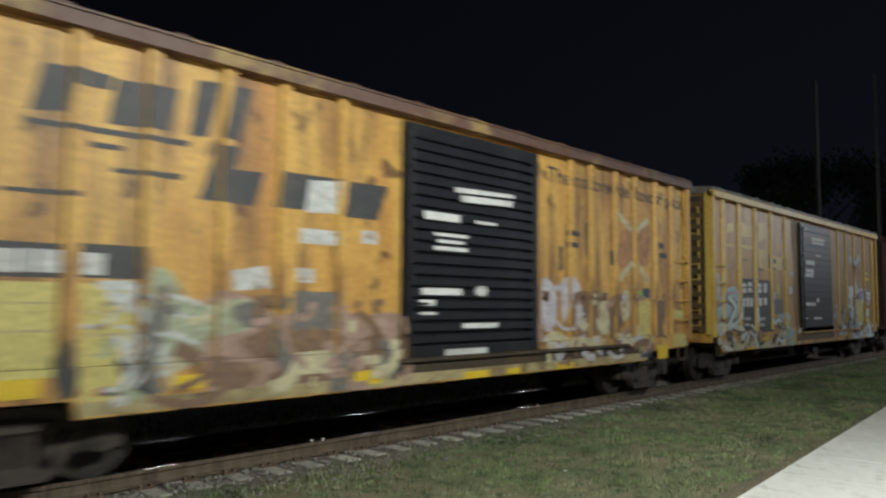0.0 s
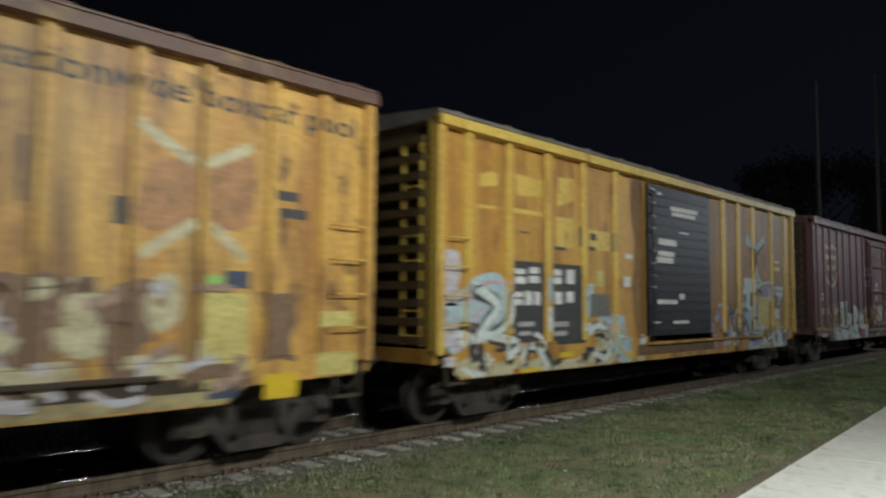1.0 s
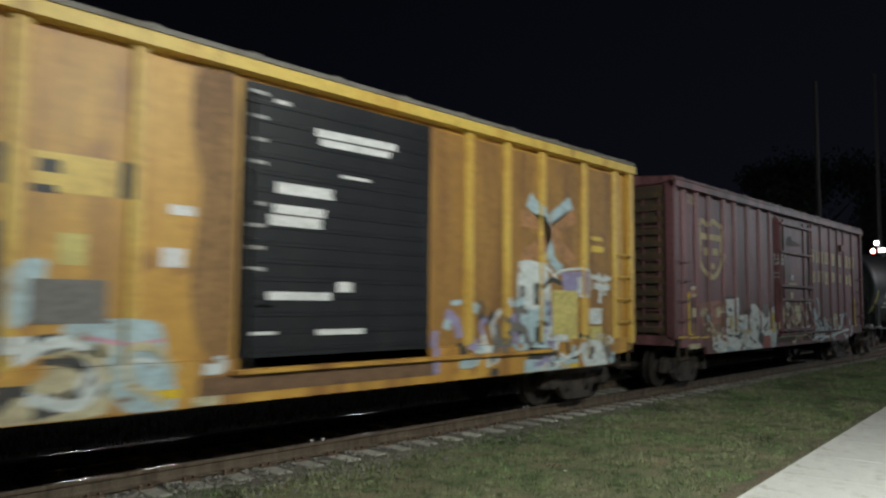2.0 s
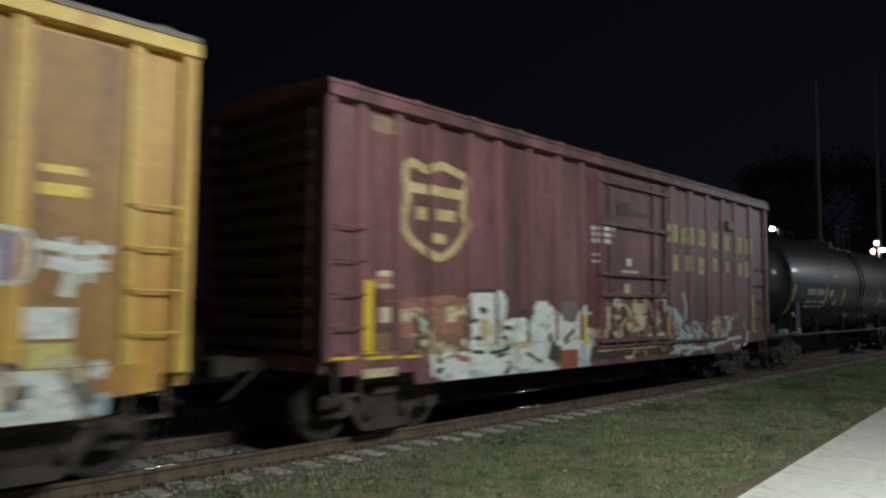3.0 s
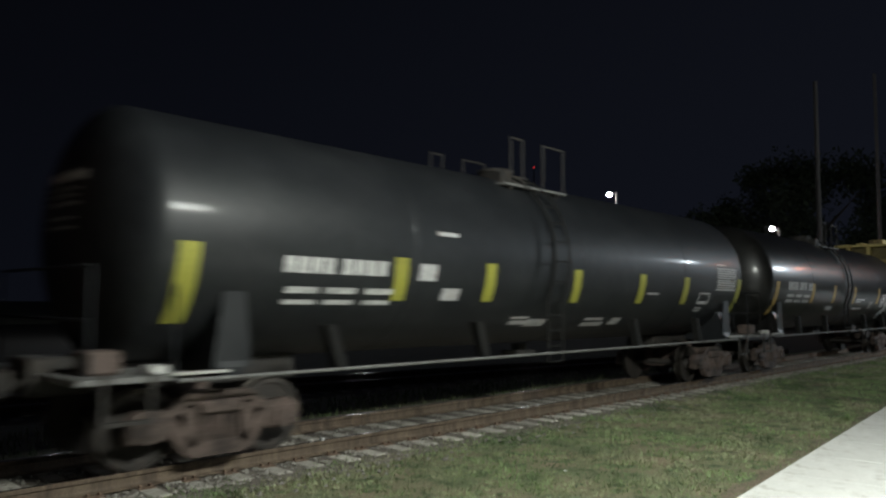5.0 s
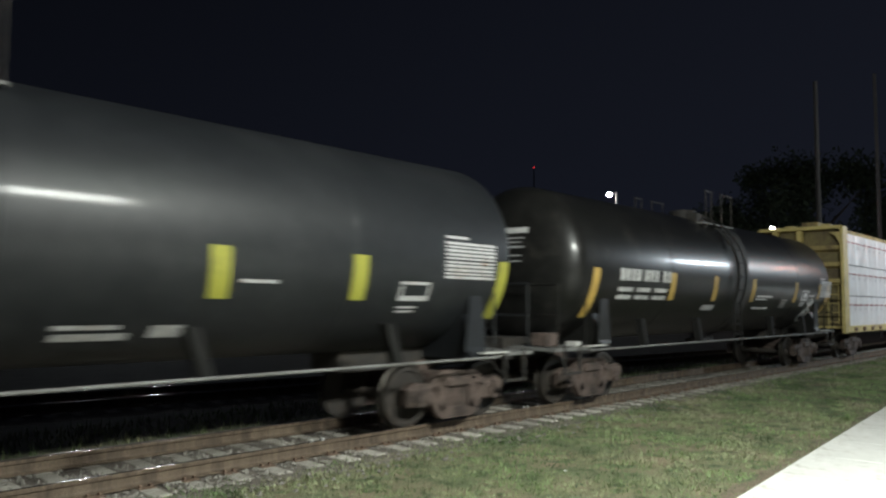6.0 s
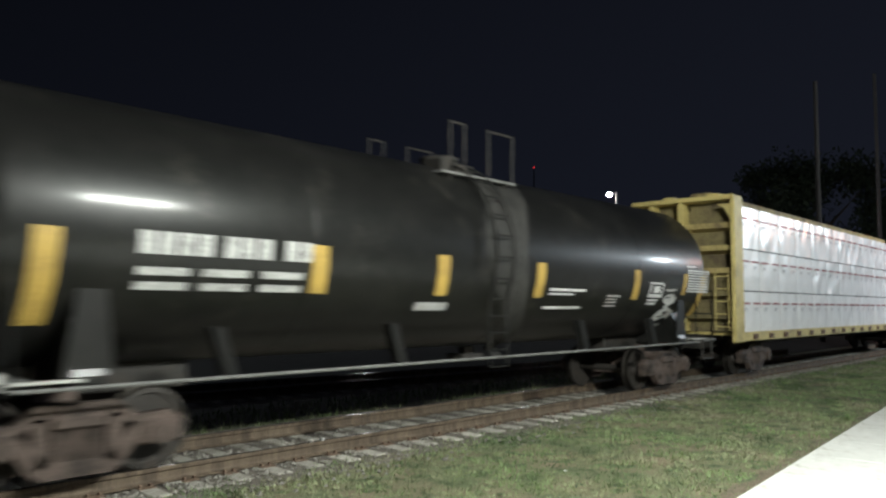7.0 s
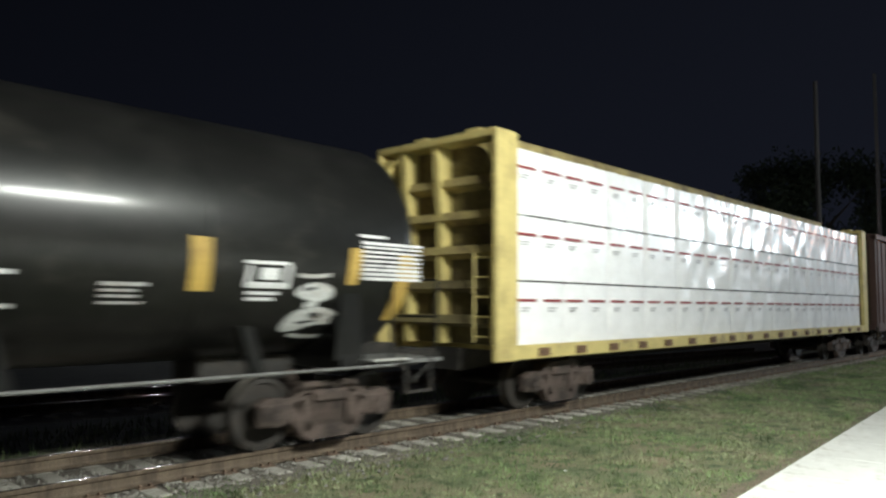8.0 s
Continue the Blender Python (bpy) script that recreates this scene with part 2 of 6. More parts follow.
# ---- mesh helpers


def link(name, bm, mat, parent=None, label=""):
    me = bpy.data.meshes.new(name)
    bm.to_mesh(me)
    bm.free()
    for mm in (mat if isinstance(mat, (list, tuple)) else [mat]):
        me.materials.append(mm)
    ob = new(name, me)
    if parent:
        ob.parent = parent
    if label:
        ob["label"] = label
    return ob


def part(name, bm, mat, parent, label=""):
    return link(name, bm, mat, parent, label)


def again(ob, x=0.0, y=0.0, z=0.0, rz=0.0):
    """The same piece once more, on the same mesh, under the same parent."""
    o = ob.copy()
    scene.collection.objects.link(o)
    o.matrix_basis = pose(x, y, z, 0, 0, rz)
    return o


def thing(name, label, category, group="", kind=""):
    return tagged(new(name), label, category, group, kind)


def box(bm, x0, x1, y0, y1, z0, z1, bevel=0.0):
    r = bmesh.ops.create_cube(bm, size=1, matrix=Matrix.Translation(((x0 + x1) / 2, (y0 + y1) / 2, (z0 + z1) / 2))
                              @ Matrix.Diagonal((x1 - x0, y1 - y0, z1 - z0, 1)))
    if bevel:
        es = list({e for v in r["verts"] for e in v.link_edges})
        bmesh.ops.bevel(bm, geom=es, offset=bevel, segments=1, affect="EDGES", profile=0.5)
    return bm


def prism(bm, pts, a, b, axis="y"):
    """Extrude an outline. axis y: outline in x, z; axis x: outline in y, z."""
    def at(p, d):
        return (p[0], d, p[1]) if axis == "y" else (d, p[0], p[1])
    v0 = [bm.verts.new(at(p, a)) for p in pts]
    v1 = [bm.verts.new(at(p, b)) for p in pts]
    f = [bm.faces.new(v0), bm.faces.new(v1[::-1])]
    k = len(pts)
    for i in range(k):
        f.append(bm.faces.new((v0[i], v1[i], v1[(i + 1) % k], v0[(i + 1) % k])))
    bmesh.ops.recalc_face_normals(bm, faces=f)
    return bm


def rod(bm, a, b, r, n=8, r2=None):
    a, b = Vector(a), Vector(b)
    d = b - a
    m = Matrix.Translation((a + b) / 2) @ d.to_track_quat("Z", "Y").to_matrix().to_4x4()
    bmesh.ops.create_cone(bm, cap_ends=True, segments=n, radius1=r, radius2=r if r2 is None else r2, depth=d.length, matrix=m)
    return bm


def lathe_x(bm, profile, n=48, zc=0.0):
    """Turn (x, radius) round the x axis."""
    rings = []
    for x, r in profile:
        if r < 1e-4:
            rings.append([bm.verts.new((x, 0, zc))])
        else:
            rings.append([bm.verts.new((x, r * math.cos(2 * math.pi * i / n), zc + r * math.sin(2 * math.pi * i / n))) for i in range(n)])
    fs = []
    for a, b in zip(rings, rings[1:]):
        for i in range(n):
            j = (i + 1) % n
            q = [a[i % len(a)], a[j % len(a)], b[j % len(b)], b[i % len(b)]]
            q = list(dict.fromkeys(q))
            if len(q) > 2:
                fs.append(bm.faces.new(q))
    bmesh.ops.recalc_face_normals(bm, faces=fs)
    for f in fs:
        f.smooth = True
    return bm


def tube(bm, pts, r, n=6):
    """One bent bar through the points, in a plane of constant x."""
    rings = []
    for i, p in enumerate(pts):
        d = (Vector(pts[min(i + 1, len(pts) - 1)]) - Vector(pts[max(i - 1, 0)])).normalized()
        q = d.cross(Vector((1, 0, 0))).normalized()
        rings.append([bm.verts.new(Vector(p) + r * (math.cos(a) * q + math.sin(a) * Vector((1, 0, 0)))) for a in (2 * math.pi * k / n for k in range(n))])
    fs = [bm.faces.new((a[k], a[(k + 1) % n], b[(k + 1) % n], b[k])) for a, b in zip(rings, rings[1:]) for k in range(n)]
    fs += [bm.faces.new(rings[0]), bm.faces.new(rings[-1])]
    bmesh.ops.recalc_face_normals(bm, faces=fs)
    return bm


# ---- level of the rail head, and of the ground beside the track
RAIL_Z, G_Z = -0.14, -0.37


# ---- the train's run along the line
def run(t):
    return 9.6825 * t + 0.00099 * t * t


MOVING, SPINNING = [], []


def rolls(ob, x0):
    MOVING.append((ob, x0))
    return ob


# ---- paint laid on the sides
class Flat:
    """A panelled car side: posts stand proud of the sheet."""
    def __init__(self, panel, spans, bottom):
        self.panel, self.spans, self.bottom = panel, spans, bottom
        self.cuts = sorted({c for a, b, _ in spans for c in (a, b)})

    def depth(self, x):
        for a, b, y in self.spans:
            if a <= x <= b:
                return y
        return self.panel


class Round:
    def __init__(self, radius, zc):
        self.radius, self.zc = radius, zc


def decal(name, pieces, mat, parent, side, label="", lift=0.005):
    """Paint or film on a car side: outlines in x, z, laid on the sheet, its posts or the tank's curve. Each piece is a part of its own."""
    for i, piece in enumerate(pieces):
        bm = bmesh.new()
        for p in (piece if isinstance(piece[0][0], tuple) else [piece]):
            bm.faces.new([bm.verts.new((x, 0, z)) for x, z in p])
        bmesh.ops.remove_doubles(bm, verts=bm.verts[:], dist=1e-4)
        lay(bm, side, lift + 0.0003 * i)
        part(name, bm, mat, parent, label)


def lay(bm, side, lift):
    """Press flat outlines on to a car side."""
    if isinstance(side, Flat):
        xs = [v.co.x for v in bm.verts]
        lo, hi = min(xs), max(xs)
        for c in side.cuts:
            if lo < c < hi:
                bmesh.ops.bisect_plane(bm, geom=bm.verts[:] + bm.edges[:] + bm.faces[:], dist=1e-5, plane_co=(c, 0, 0), plane_no=(1, 0, 0))
                es = [e for e in bm.edges if abs(e.verts[0].co.x - c) < 1e-4 and abs(e.verts[1].co.x - c) < 1e-4]
                if es:
                    bmesh.ops.split_edges(bm, edges=es)
        if min(v.co.z for v in bm.verts) < 1.10 < max(v.co.z for v in bm.verts):
            bmesh.ops.bisect_plane(bm, geom=bm.verts[:] + bm.edges[:] + bm.faces[:], dist=1e-5, plane_co=(0, 0, 1.10), plane_no=(0, 0, 1))
            es = [e for e in bm.edges if abs(e.verts[0].co.z - 1.10) < 1e-4 and abs(e.verts[1].co.z - 1.10) < 1e-4]
            if es:
                bmesh.ops.split_edges(bm, edges=es)
        # nothing hangs below the sill
        low = [v for v in bm.verts if v.co.z < side.bottom + 0.01]
        for v in low:
            v.co.z = side.bottom + 0.01
        for f in bm.faces:
            c = f.calc_center_median()
            y = (min(side.depth(c.x), -1.515) if c.z < 1.10 else side.depth(c.x)) - lift
            for v in f.verts:
                v.co.y = y
        # paint on the flanks, where a piece steps from the sheet to a post
        seams = {}
        for e in bm.edges:
            if len(e.link_faces) == 1:
                seams.setdefault(tuple(sorted((round(v.co.x, 3), round(v.co.z, 3)) for v in e.verts)), []).append(e)
        for pair in seams.values():
            if len(pair) == 2 and not set(pair[0].verts) & set(pair[1].verts):
                a, b = pair[0].verts
                c, d = sorted(pair[1].verts, key=lambda v: (v.co - a.co).length)
                bm.faces.new((a, b, d, c))
    else:
        zs = [v.co.z for v in bm.verts]
        c = min(zs) + 0.08
        while c < max(zs):
            bmesh.ops.bisect_plane(bm, geom=bm.verts[:] + bm.edges[:] + bm.faces[:], dist=1e-5, plane_co=(0, 0, c), plane_no=(0, 0, 1))
            c += 0.08
        for v in bm.verts:
            v.co.y = -math.sqrt(max(0.01, (side.radius + lift) ** 2 - (v.co.z - side.zc) ** 2))
    for f in bm.faces:
        f.normal_update()
        if f.normal.y > 0:
            f.normal_flip()


def rect(x0, x1, z0, z1, slant=0.0):
    return [(x0, z0), (x1, z0), (x1 + slant, z1), (x0 + slant, z1)]


def ribbon(pts, w):
    """One strip of quads along a stroke of width w, with mitred turns."""
    p = [Vector(q) for q in pts]
    k = len(p)
    left, right = [], []
    for i in range(k):
        d = (p[min(i + 1, k - 1)] - p[max(i - 1, 0)])
        d = d.normalized() if d.length > 1e-6 else Vector((1, 0))
        q = Vector((-d.y, d.x)) * w / 2
        left.append(tuple(p[i] + q)), right.append(tuple(p[i] - q))
    return [[left[i], left[i + 1], right[i + 1], right[i]] for i in range(k - 1)]

# ---- running gear, shared by all cars
WHEEL_R = 0.457


def wheelset_mesh():
    bm = bmesh.new()
    rod(bm, (0, -1.05, 0), (0, 1.05, 0), 0.075, 12)
    for s in (-1, 1):
        prof = [(0.66, 0.0), (0.66, 0.485), (0.69, 0.485), (0.705, WHEEL_R + 0.005), (0.80, WHEEL_R - 0.004), (0.805, 0.40), (0.77, 0.38), (0.75, 0.17), (0.83, 0.15), (0.83, 0.0)]
        tmp = bmesh.new()
        lathe_x(tmp, prof, 32)
        tmp.transform(pose(0, 0, 0, 0, 0, 90 * s))
        me = bpy.data.meshes.new("tmp")
        tmp.to_mesh(me)
        tmp.free()
        bm.from_mesh(me)
        bpy.data.meshes.remove(me)
    for f in bm.faces:
        f.smooth = False
        c = f.calc_center_median()
        if abs(math.hypot(c.x, c.z) - WHEEL_R) < 0.02:
            f.material_index = 1
    return bm


def side_frame(bm, y):
    a, b = y - 0.07, y + 0.07
    prism(bm, [(-1.12, 0.60), (-0.95, 0.69), (-0.62, 0.66), (-0.40, 0.84), (0.40, 0.84), (0.62, 0.66), (0.95, 0.69), (1.12, 0.60),
               (0.66, 0.54), (0.38, 0.68), (-0.38, 0.68), (-0.66, 0.54)], a, b)
    prism(bm, [(-0.72, 0.56), (-0.58, 0.58), (-0.30, 0.27), (0.30, 0.27), (0.58, 0.58), (0.72, 0.56), (0.44, 0.16), (0.34, 0.10), (-0.34, 0.10), (-0.44, 0.16)], a, b)
    for s in (-1, 1):
        prism(bm, [(s * 0.28, 0.25), (s * 0.40, 0.20), (s * 0.46, 0.70), (s * 0.30, 0.72)], a, b)
        box(bm, s * 0.865 - 0.24, s * 0.865 + 0.24, a - 0.02, b + 0.02, 0.33, 0.62, 0.03)
        rod(bm, (s * 0.865, y - 0.13, 0.457), (s * 0.865, y + 0.1, 0.457), 0.13, 14)
        for k in range(3):
            q = math.radians(90 + 120 * k)
            rod(bm, (s * 0.865 + 0.07 * math.cos(q), y - 0.15, 0.457 + 0.07 * math.sin(q)), (s * 0.865 + 0.07 * math.cos(q), y - 0.12, 0.457 + 0.07 * math.sin(q)), 0.022, 6)
    for x in (-0.17, 0.0, 0.17):
        rod(bm, (x, y, 0.27), (x, y, 0.60), 0.075, 10)
    box(bm, -0.26, 0.26, y - 0.12, y + 0.1, 0.58, 0.74, 0.03)


WHEEL_MESH = None


def truck(parent, x, steel):
    """A two-axle truck: side frames and bolster, with two wheelsets that spin."""
    global WHEEL_MESH
    bm = bmesh.new()
    box(bm, -0.2, 0.2, -0.95, 0.95, 0.52, 0.80, 0.04)
    box(bm, -0.22, 0.22, -0.40, 0.40, 0.78, 0.96, 0.02)
    box(bm, -0.45, 0.45, -0.10, 0.10, 0.33, 0.55)
    for s in (-1, 1):
        box(bm, s * 0.42 - 0.03, s * 0.42 + 0.03, -0.62, 0.62, 0.30, 0.42)
    t = part("truck", bm, steel, parent, "grimy cast steel truck")
    for y in (-1.0, 1.0):
        bm = bmesh.new()
        side_frame(bm, y)
        part("side_frame", bm, steel, t)
    t.location = (x, 0, RAIL_Z)
    for s in (-1, 1):
        if WHEEL_MESH is None:
            w = part("wheelset", wheelset_mesh(), [M_WHEEL, M_TREAD], t, "dark steel wheels on one axle")
            WHEEL_MESH = w.data
        else:
            w = new("wheelset", WHEEL_MESH)
            w.parent = t
            w["label"] = "dark steel wheels on one axle"
        w.location = (s * 0.865, 0, WHEEL_R)
        SPINNING.append((w, s * 0.865))
    return t


def coupler(parent, x, s, reach=0.86):
    bm = bmesh.new()
    box(bm, min(x, x + s * reach * 0.72), max(x, x + s * reach * 0.72), -0.11, 0.11, 0.78, 0.98, 0.03)
    box(bm, min(x + s * reach * 0.58, x + s * reach), max(x + s * reach * 0.58, x + s * reach), -0.2, 0.14, 0.72, 1.02, 0.05)
    rod(bm, (x + s * 0.1, -0.22, 0.9), (x + s * 0.7, -0.2, 0.45), 0.025, 8)
    return part("coupler", bm, M_UNDER, parent, "grimy steel coupler with air hose")


# ---- box cars
def boxcar(name, label, x0, length, paint, posts, post_mat, door, door_mat, ribs, roof_mat, eave_mat, sill_mat, deep, top=4.635, group="box cars"):
    """x0: the left end at the start. posts: local x of the side posts. door: local x0, x1. Returns the car and its painted side."""
    car = thing(name, label, "railway wagon", group)
    L, P, Q = length, 1.45, 1.50
    bm = bmesh.new()
    box(bm, 0.10, L - 0.10, -P, P, 0.98, 4.36)
    box(bm, 0.10, L - 0.10, -1.40, 1.40, 4.35, 4.53)
    part("body", bm, paint, car)
    # corner posts
    for i, x in enumerate((0.0, L - 0.16)):
        for y in (-1, 1):
            bm = bmesh.new()
            box(bm, 0, 0.16, min(y * 1.30, y * 1.53), max(y * 1.30, y * 1.53), 0.98, 4.56, 0.015)
            o = part("corner_post", bm, post_mat, car)
            o.location.x = x
    # side posts: shallow pressed sections
    first = None
    for x in posts:
        for s in (-1, 1):
            if first is None:
                bm = bmesh.new()
                v = [(-0.095, -P + 0.01), (-0.06, -Q), (0.06, -Q), (0.095, -P + 0.01)]
                lo = [bm.verts.new((a, b, 1.02)) for a, b in v]
                hi = [bm.verts.new((a, b, 4.43)) for a, b in v]
                for i in range(3):
                    bm.faces.new((lo[i], lo[i + 1], hi[i + 1], hi[i]))
                bm.faces.new(lo[::-1]), bm.faces.new(hi)
                bm.faces.new((lo[3], lo[0], hi[0], hi[3]))
                bmesh.ops.recalc_face_normals(bm, faces=bm.faces[:])
                first = part("side_post", bm, post_mat, car)
                first.location.x = x
            else:
                again(first, x, 0, 0, 0 if s < 0 else 180)
    # eave rail, with a dark lip under it
    for s in (-1, 1):
        bm = bmesh.new()
        prism(bm, [(s * 1.40, 4.43), (s * 1.585, 4.43), (s * 1.585, 4.57), (s * 1.57, 4.585), (s * 1.40, 4.585)], 0, L, "x")
        part("eave_rail", bm, eave_mat, car)
        bm = bmesh.new()
        d0, d1 = deep
        prism(bm, [(0.3, 0.96), (0.3, 0.80), (d0, 0.78), (d0 + 0.05, 0.60), (d1, 0.60), (d1 + 0.05, 0.78), (L - 0.3, 0.82), (L - 0.3, 0.96), (L - 0.3, 1.10), (0.3, 1.10)],
              s * 1.44, s * 1.515)
        part("side_sill", bm, sill_mat, car)
    # roof: pitched sheets with cross ribs
    bm = bmesh.new()
    prism(bm, [(-1.46, 4.52), (1.46, 4.52), (1.46, 4.60), (1.56, 4.60), (1.56, top - 0.012), (1.545, top), (0, 4.80), (-1.545, top), (-1.56, top - 0.012), (-1.56, 4.60), (-1.46, 4.60)], 0.0, L, "x")
    part("roof", bm, roof_mat, car)
    k = int(L / 1.22)
    bm = bmesh.new()
    prism(bm, [(-1.562, top - 0.03), (-1.562, top + 0.014), (-1.50, top + 0.022), (0, 4.825), (1.50, top + 0.022), (1.562, top + 0.014), (1.562, top - 0.03), (0, 4.78)], -0.05, 0.05, "x")
    rib = part("roof_rib", bm, roof_mat, car)
    rib.location.x = 0.4
    for i in range(1, k + 1):
        again(rib, 0.4 + i * (L - 0.8) / k)
    # ends: pressed horizontal corrugations; grime and the shade of the ends are in their colours
    for x, s in ((0.10, -1), (L - 0.10, 1)):
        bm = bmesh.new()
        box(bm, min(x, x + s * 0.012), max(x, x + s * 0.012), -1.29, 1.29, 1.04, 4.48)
        ep = part("end_panel", bm, M_DARK_BROWN, car, "corrugated end, grimy and darkened for its shade")
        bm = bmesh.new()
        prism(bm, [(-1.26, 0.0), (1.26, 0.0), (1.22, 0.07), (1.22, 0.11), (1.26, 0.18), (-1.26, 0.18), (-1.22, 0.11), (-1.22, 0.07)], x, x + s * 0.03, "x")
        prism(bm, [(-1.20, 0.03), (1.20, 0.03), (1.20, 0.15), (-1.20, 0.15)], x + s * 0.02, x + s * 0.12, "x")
        er = part("end_rib", bm, M_SHADED_END if paint in (M_YELLOW, M_YELLOW_OLD) else M_DARK_BROWN, ep)
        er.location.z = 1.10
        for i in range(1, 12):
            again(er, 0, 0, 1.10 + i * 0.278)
        bm = bmesh.new()
        box(bm, min(x, x + s * 0.10), max(x, x + s * 0.10), -1.45, 1.45, 0.84, 1.06, 0.01)
        part("end_sill", bm, sill_mat, car)
        coupler(car, x, s)
        bm = bmesh.new()
        for y in (-1.15, -0.75):
            box(bm, min(x + s * 0.06, x + s * 0.10), max(x + s * 0.06, x + s * 0.10), y - 0.02, y + 0.02, 1.1, 4.3)
        for i in range(9):
            rod(bm, (x + s * 0.10, -1.15, 1.25 + i * 0.38), (x + s * 0.10, -0.75, 1.25 + i * 0.38), 0.014, 6)
        part("end_ladder", bm, post_mat, car)
    # grab rungs by each end of the side
    bm = bmesh.new()
    rod(bm, (-0.24, -1.575, 0), (0.24, -1.575, 0), 0.014, 6)
    for s in (-1, 1):
        rod(bm, (s * 0.24, -1.575, 0), (s * 0.24, -1.45, 0), 0.014, 6)
    rung = part("rung", bm, post_mat, car)
    rung.location = (0.42, 0, 1.42)
    for x in (0.42, L - 0.42):
        for z in (1.42, 1.86, 2.30, 2.74):
            if (x, z) != (0.42, 1.42):
                again(rung, x, 0, z)
    # stirrup step under each corner
    for x in (0.42, L - 0.42):
        bm = bmesh.new()
        for s in (-1, 1):
            box(bm, x + s * 0.20 - 0.02, x + s * 0.20 + 0.02, -1.50, -1.46, 0.55, 1.0)
        box(bm, x - 0.22, x + 0.22, -1.52, -1.44, 0.53, 0.57)
        part("stirrup_step", bm, M_DARK_BROWN, car)
    # door on its tracks
    d0, d1 = door
    dy = -1.515
    bm = bmesh.new()
    box(bm, d0, d1, dy + (0.06 if ribs == "corrugated" else 0.0), -1.40, 0.98, 4.34)
    dr = part("door", bm, door_mat, car, "sliding side door")
    if ribs == "corrugated":
        bm = bmesh.new()
        # wide flat corrugations with narrow deep grooves between them, inside a plain border
        prism(bm, [(dy + 0.062, -0.066), (dy - 0.004, -0.058), (dy - 0.010, -0.050), (dy - 0.010, 0.046), (dy - 0.002, 0.056), (dy + 0.062, 0.066)], d0 + 0.16, d1 - 0.15, "x")
        rb = part("door_rib", bm, door_mat, dr)
        rb.location.z = 1.235
        for i in range(1, 19):
            again(rb, 0, 0, 1.235 + i * 0.165)
        for a, b, c, d in ((d0, d0 + 0.165, 0.98, 4.34), (d1 - 0.155, d1, 0.98, 4.34), (d0 + 0.165, d1 - 0.155, 0.98, 1.14), (d0 + 0.165, d1 - 0.155, 4.24, 4.34)):
            bm = bmesh.new()
            box(bm, a, b, dy - 0.008, dy + 0.062, c, d)
            part("door_border", bm, door_mat, dr)
    elif ribs == "fine":
        bm = bmesh.new()
        prism(bm, [(dy + 0.01, -0.04), (dy - 0.010, -0.02), (dy - 0.010, 0.02), (dy + 0.01, 0.04)], d0 + 0.18, d1 - 0.1, "x")
        rb = part("door_rib", bm, door_mat, dr)
        rb.location.z = 1.18
        for i in range(1, 15):
            again(rb, 0, 0, 1.18 + i * 0.21)
    else:
        for z in (1.02, 1.9, 2.3, 3.28, 4.10):
            bm = bmesh.new()
            box(bm, d0, d1, dy - 0.11, dy, z, z + 0.075, 0.01)
            part("door_rib", bm, door_mat, dr)
        for x in (d0 + 0.02, d0 + 0.42, d1 - 0.62, d1 - 0.1):
            bm = bmesh.new()
            box(bm, x, x + 0.09, dy - 0.04, dy, 1.0, 4.3, 0.01)
            part("door_stile", bm, door_mat, dr)
    bm = bmesh.new()
    for x in (d0 + 0.10,):
        rod(bm, (x, dy - 0.05, 0.95), (x, dy - 0.05, 4.2), 0.022, 8)
        for z in (1.3, 1.7, 2.1, 2.5, 2.9, 3.3, 3.7, 4.1):
            box(bm, x - 0.05, x + 0.06, dy - 0.07, dy, z - 0.02, z + 0.02)
        box(bm, x - 0.03, x + 0.34, dy - 0.08, dy - 0.04, 1.72, 1.76)
    part("lock_bar", bm, door_mat, dr)
    bm = bmesh.new()
    box(bm, d0 - 0.1, min(d1 + 3.0, L - 2.2), -1.60, -1.50, 0.92, 0.975, 0.008)
    part("door_track", bm, M_DARK_BROWN if ribs == "corrugated" else sill_mat, car)
    # underframe
    bm = bmesh.new()
    box(bm, 0.1, L - 0.1, -0.35, 0.35, 0.66, 1.0)
    for x in (1.45, L - 1.45):
        box(bm, x - 0.18, x + 0.18, -1.35, 1.35, 0.80, 1.0)
    for x in (4.2, 6.4, 9.0, 11.3):
        box(bm, x - 0.06, x + 0.06, -1.40, 1.40, 0.84, 1.0)
    rod(bm, (3.4, -0.75, 0.72), (4.4, -0.75, 0.72), 0.17, 12)
    box(bm, 10.2, 10.7, -0.9, -0.5, 0.55, 0.9)
    part("underframe", bm, M_UNDER, car)
    # trucks coloured darker for the shade below the sills
    truck(car, 1.45, M_TRUCK_SHADED), truck(car, L - 1.45, M_TRUCK_SHADED)
    rolls(car, x0)
    spans = [(x - 0.06, x + 0.06, -Q) for x in posts] + [(d0, d1, dy - 0.012)] + [(0, 0.16, -1.53), (L - 0.16, L, -1.53)]
    return car, Flat(-P, spans, 0.60)


A_X, B_X, C_X = 0.90, 17.48, 34.78
LEN = 15.5
posts_a = [0.7] + [A - A_X for A in (2.69, 3.45, 4.34, 5.12, 6.03)] + [A - A_X for A in (11.4, 12.1, 13.0, 13.78, 14.66, 15.42)]
posts_b = [0.75, 1.78, 2.88, 4.05, 5.2] + [10.45, 11.4, 12.4, 13.75, 14.85]
posts_c = [0.62, 1.3, 2.0, 2.85, 3.55, 4.4, 5.25, 6.05, 9.74, 10.66, 11.63, 12.5, 13.24, 14.25]
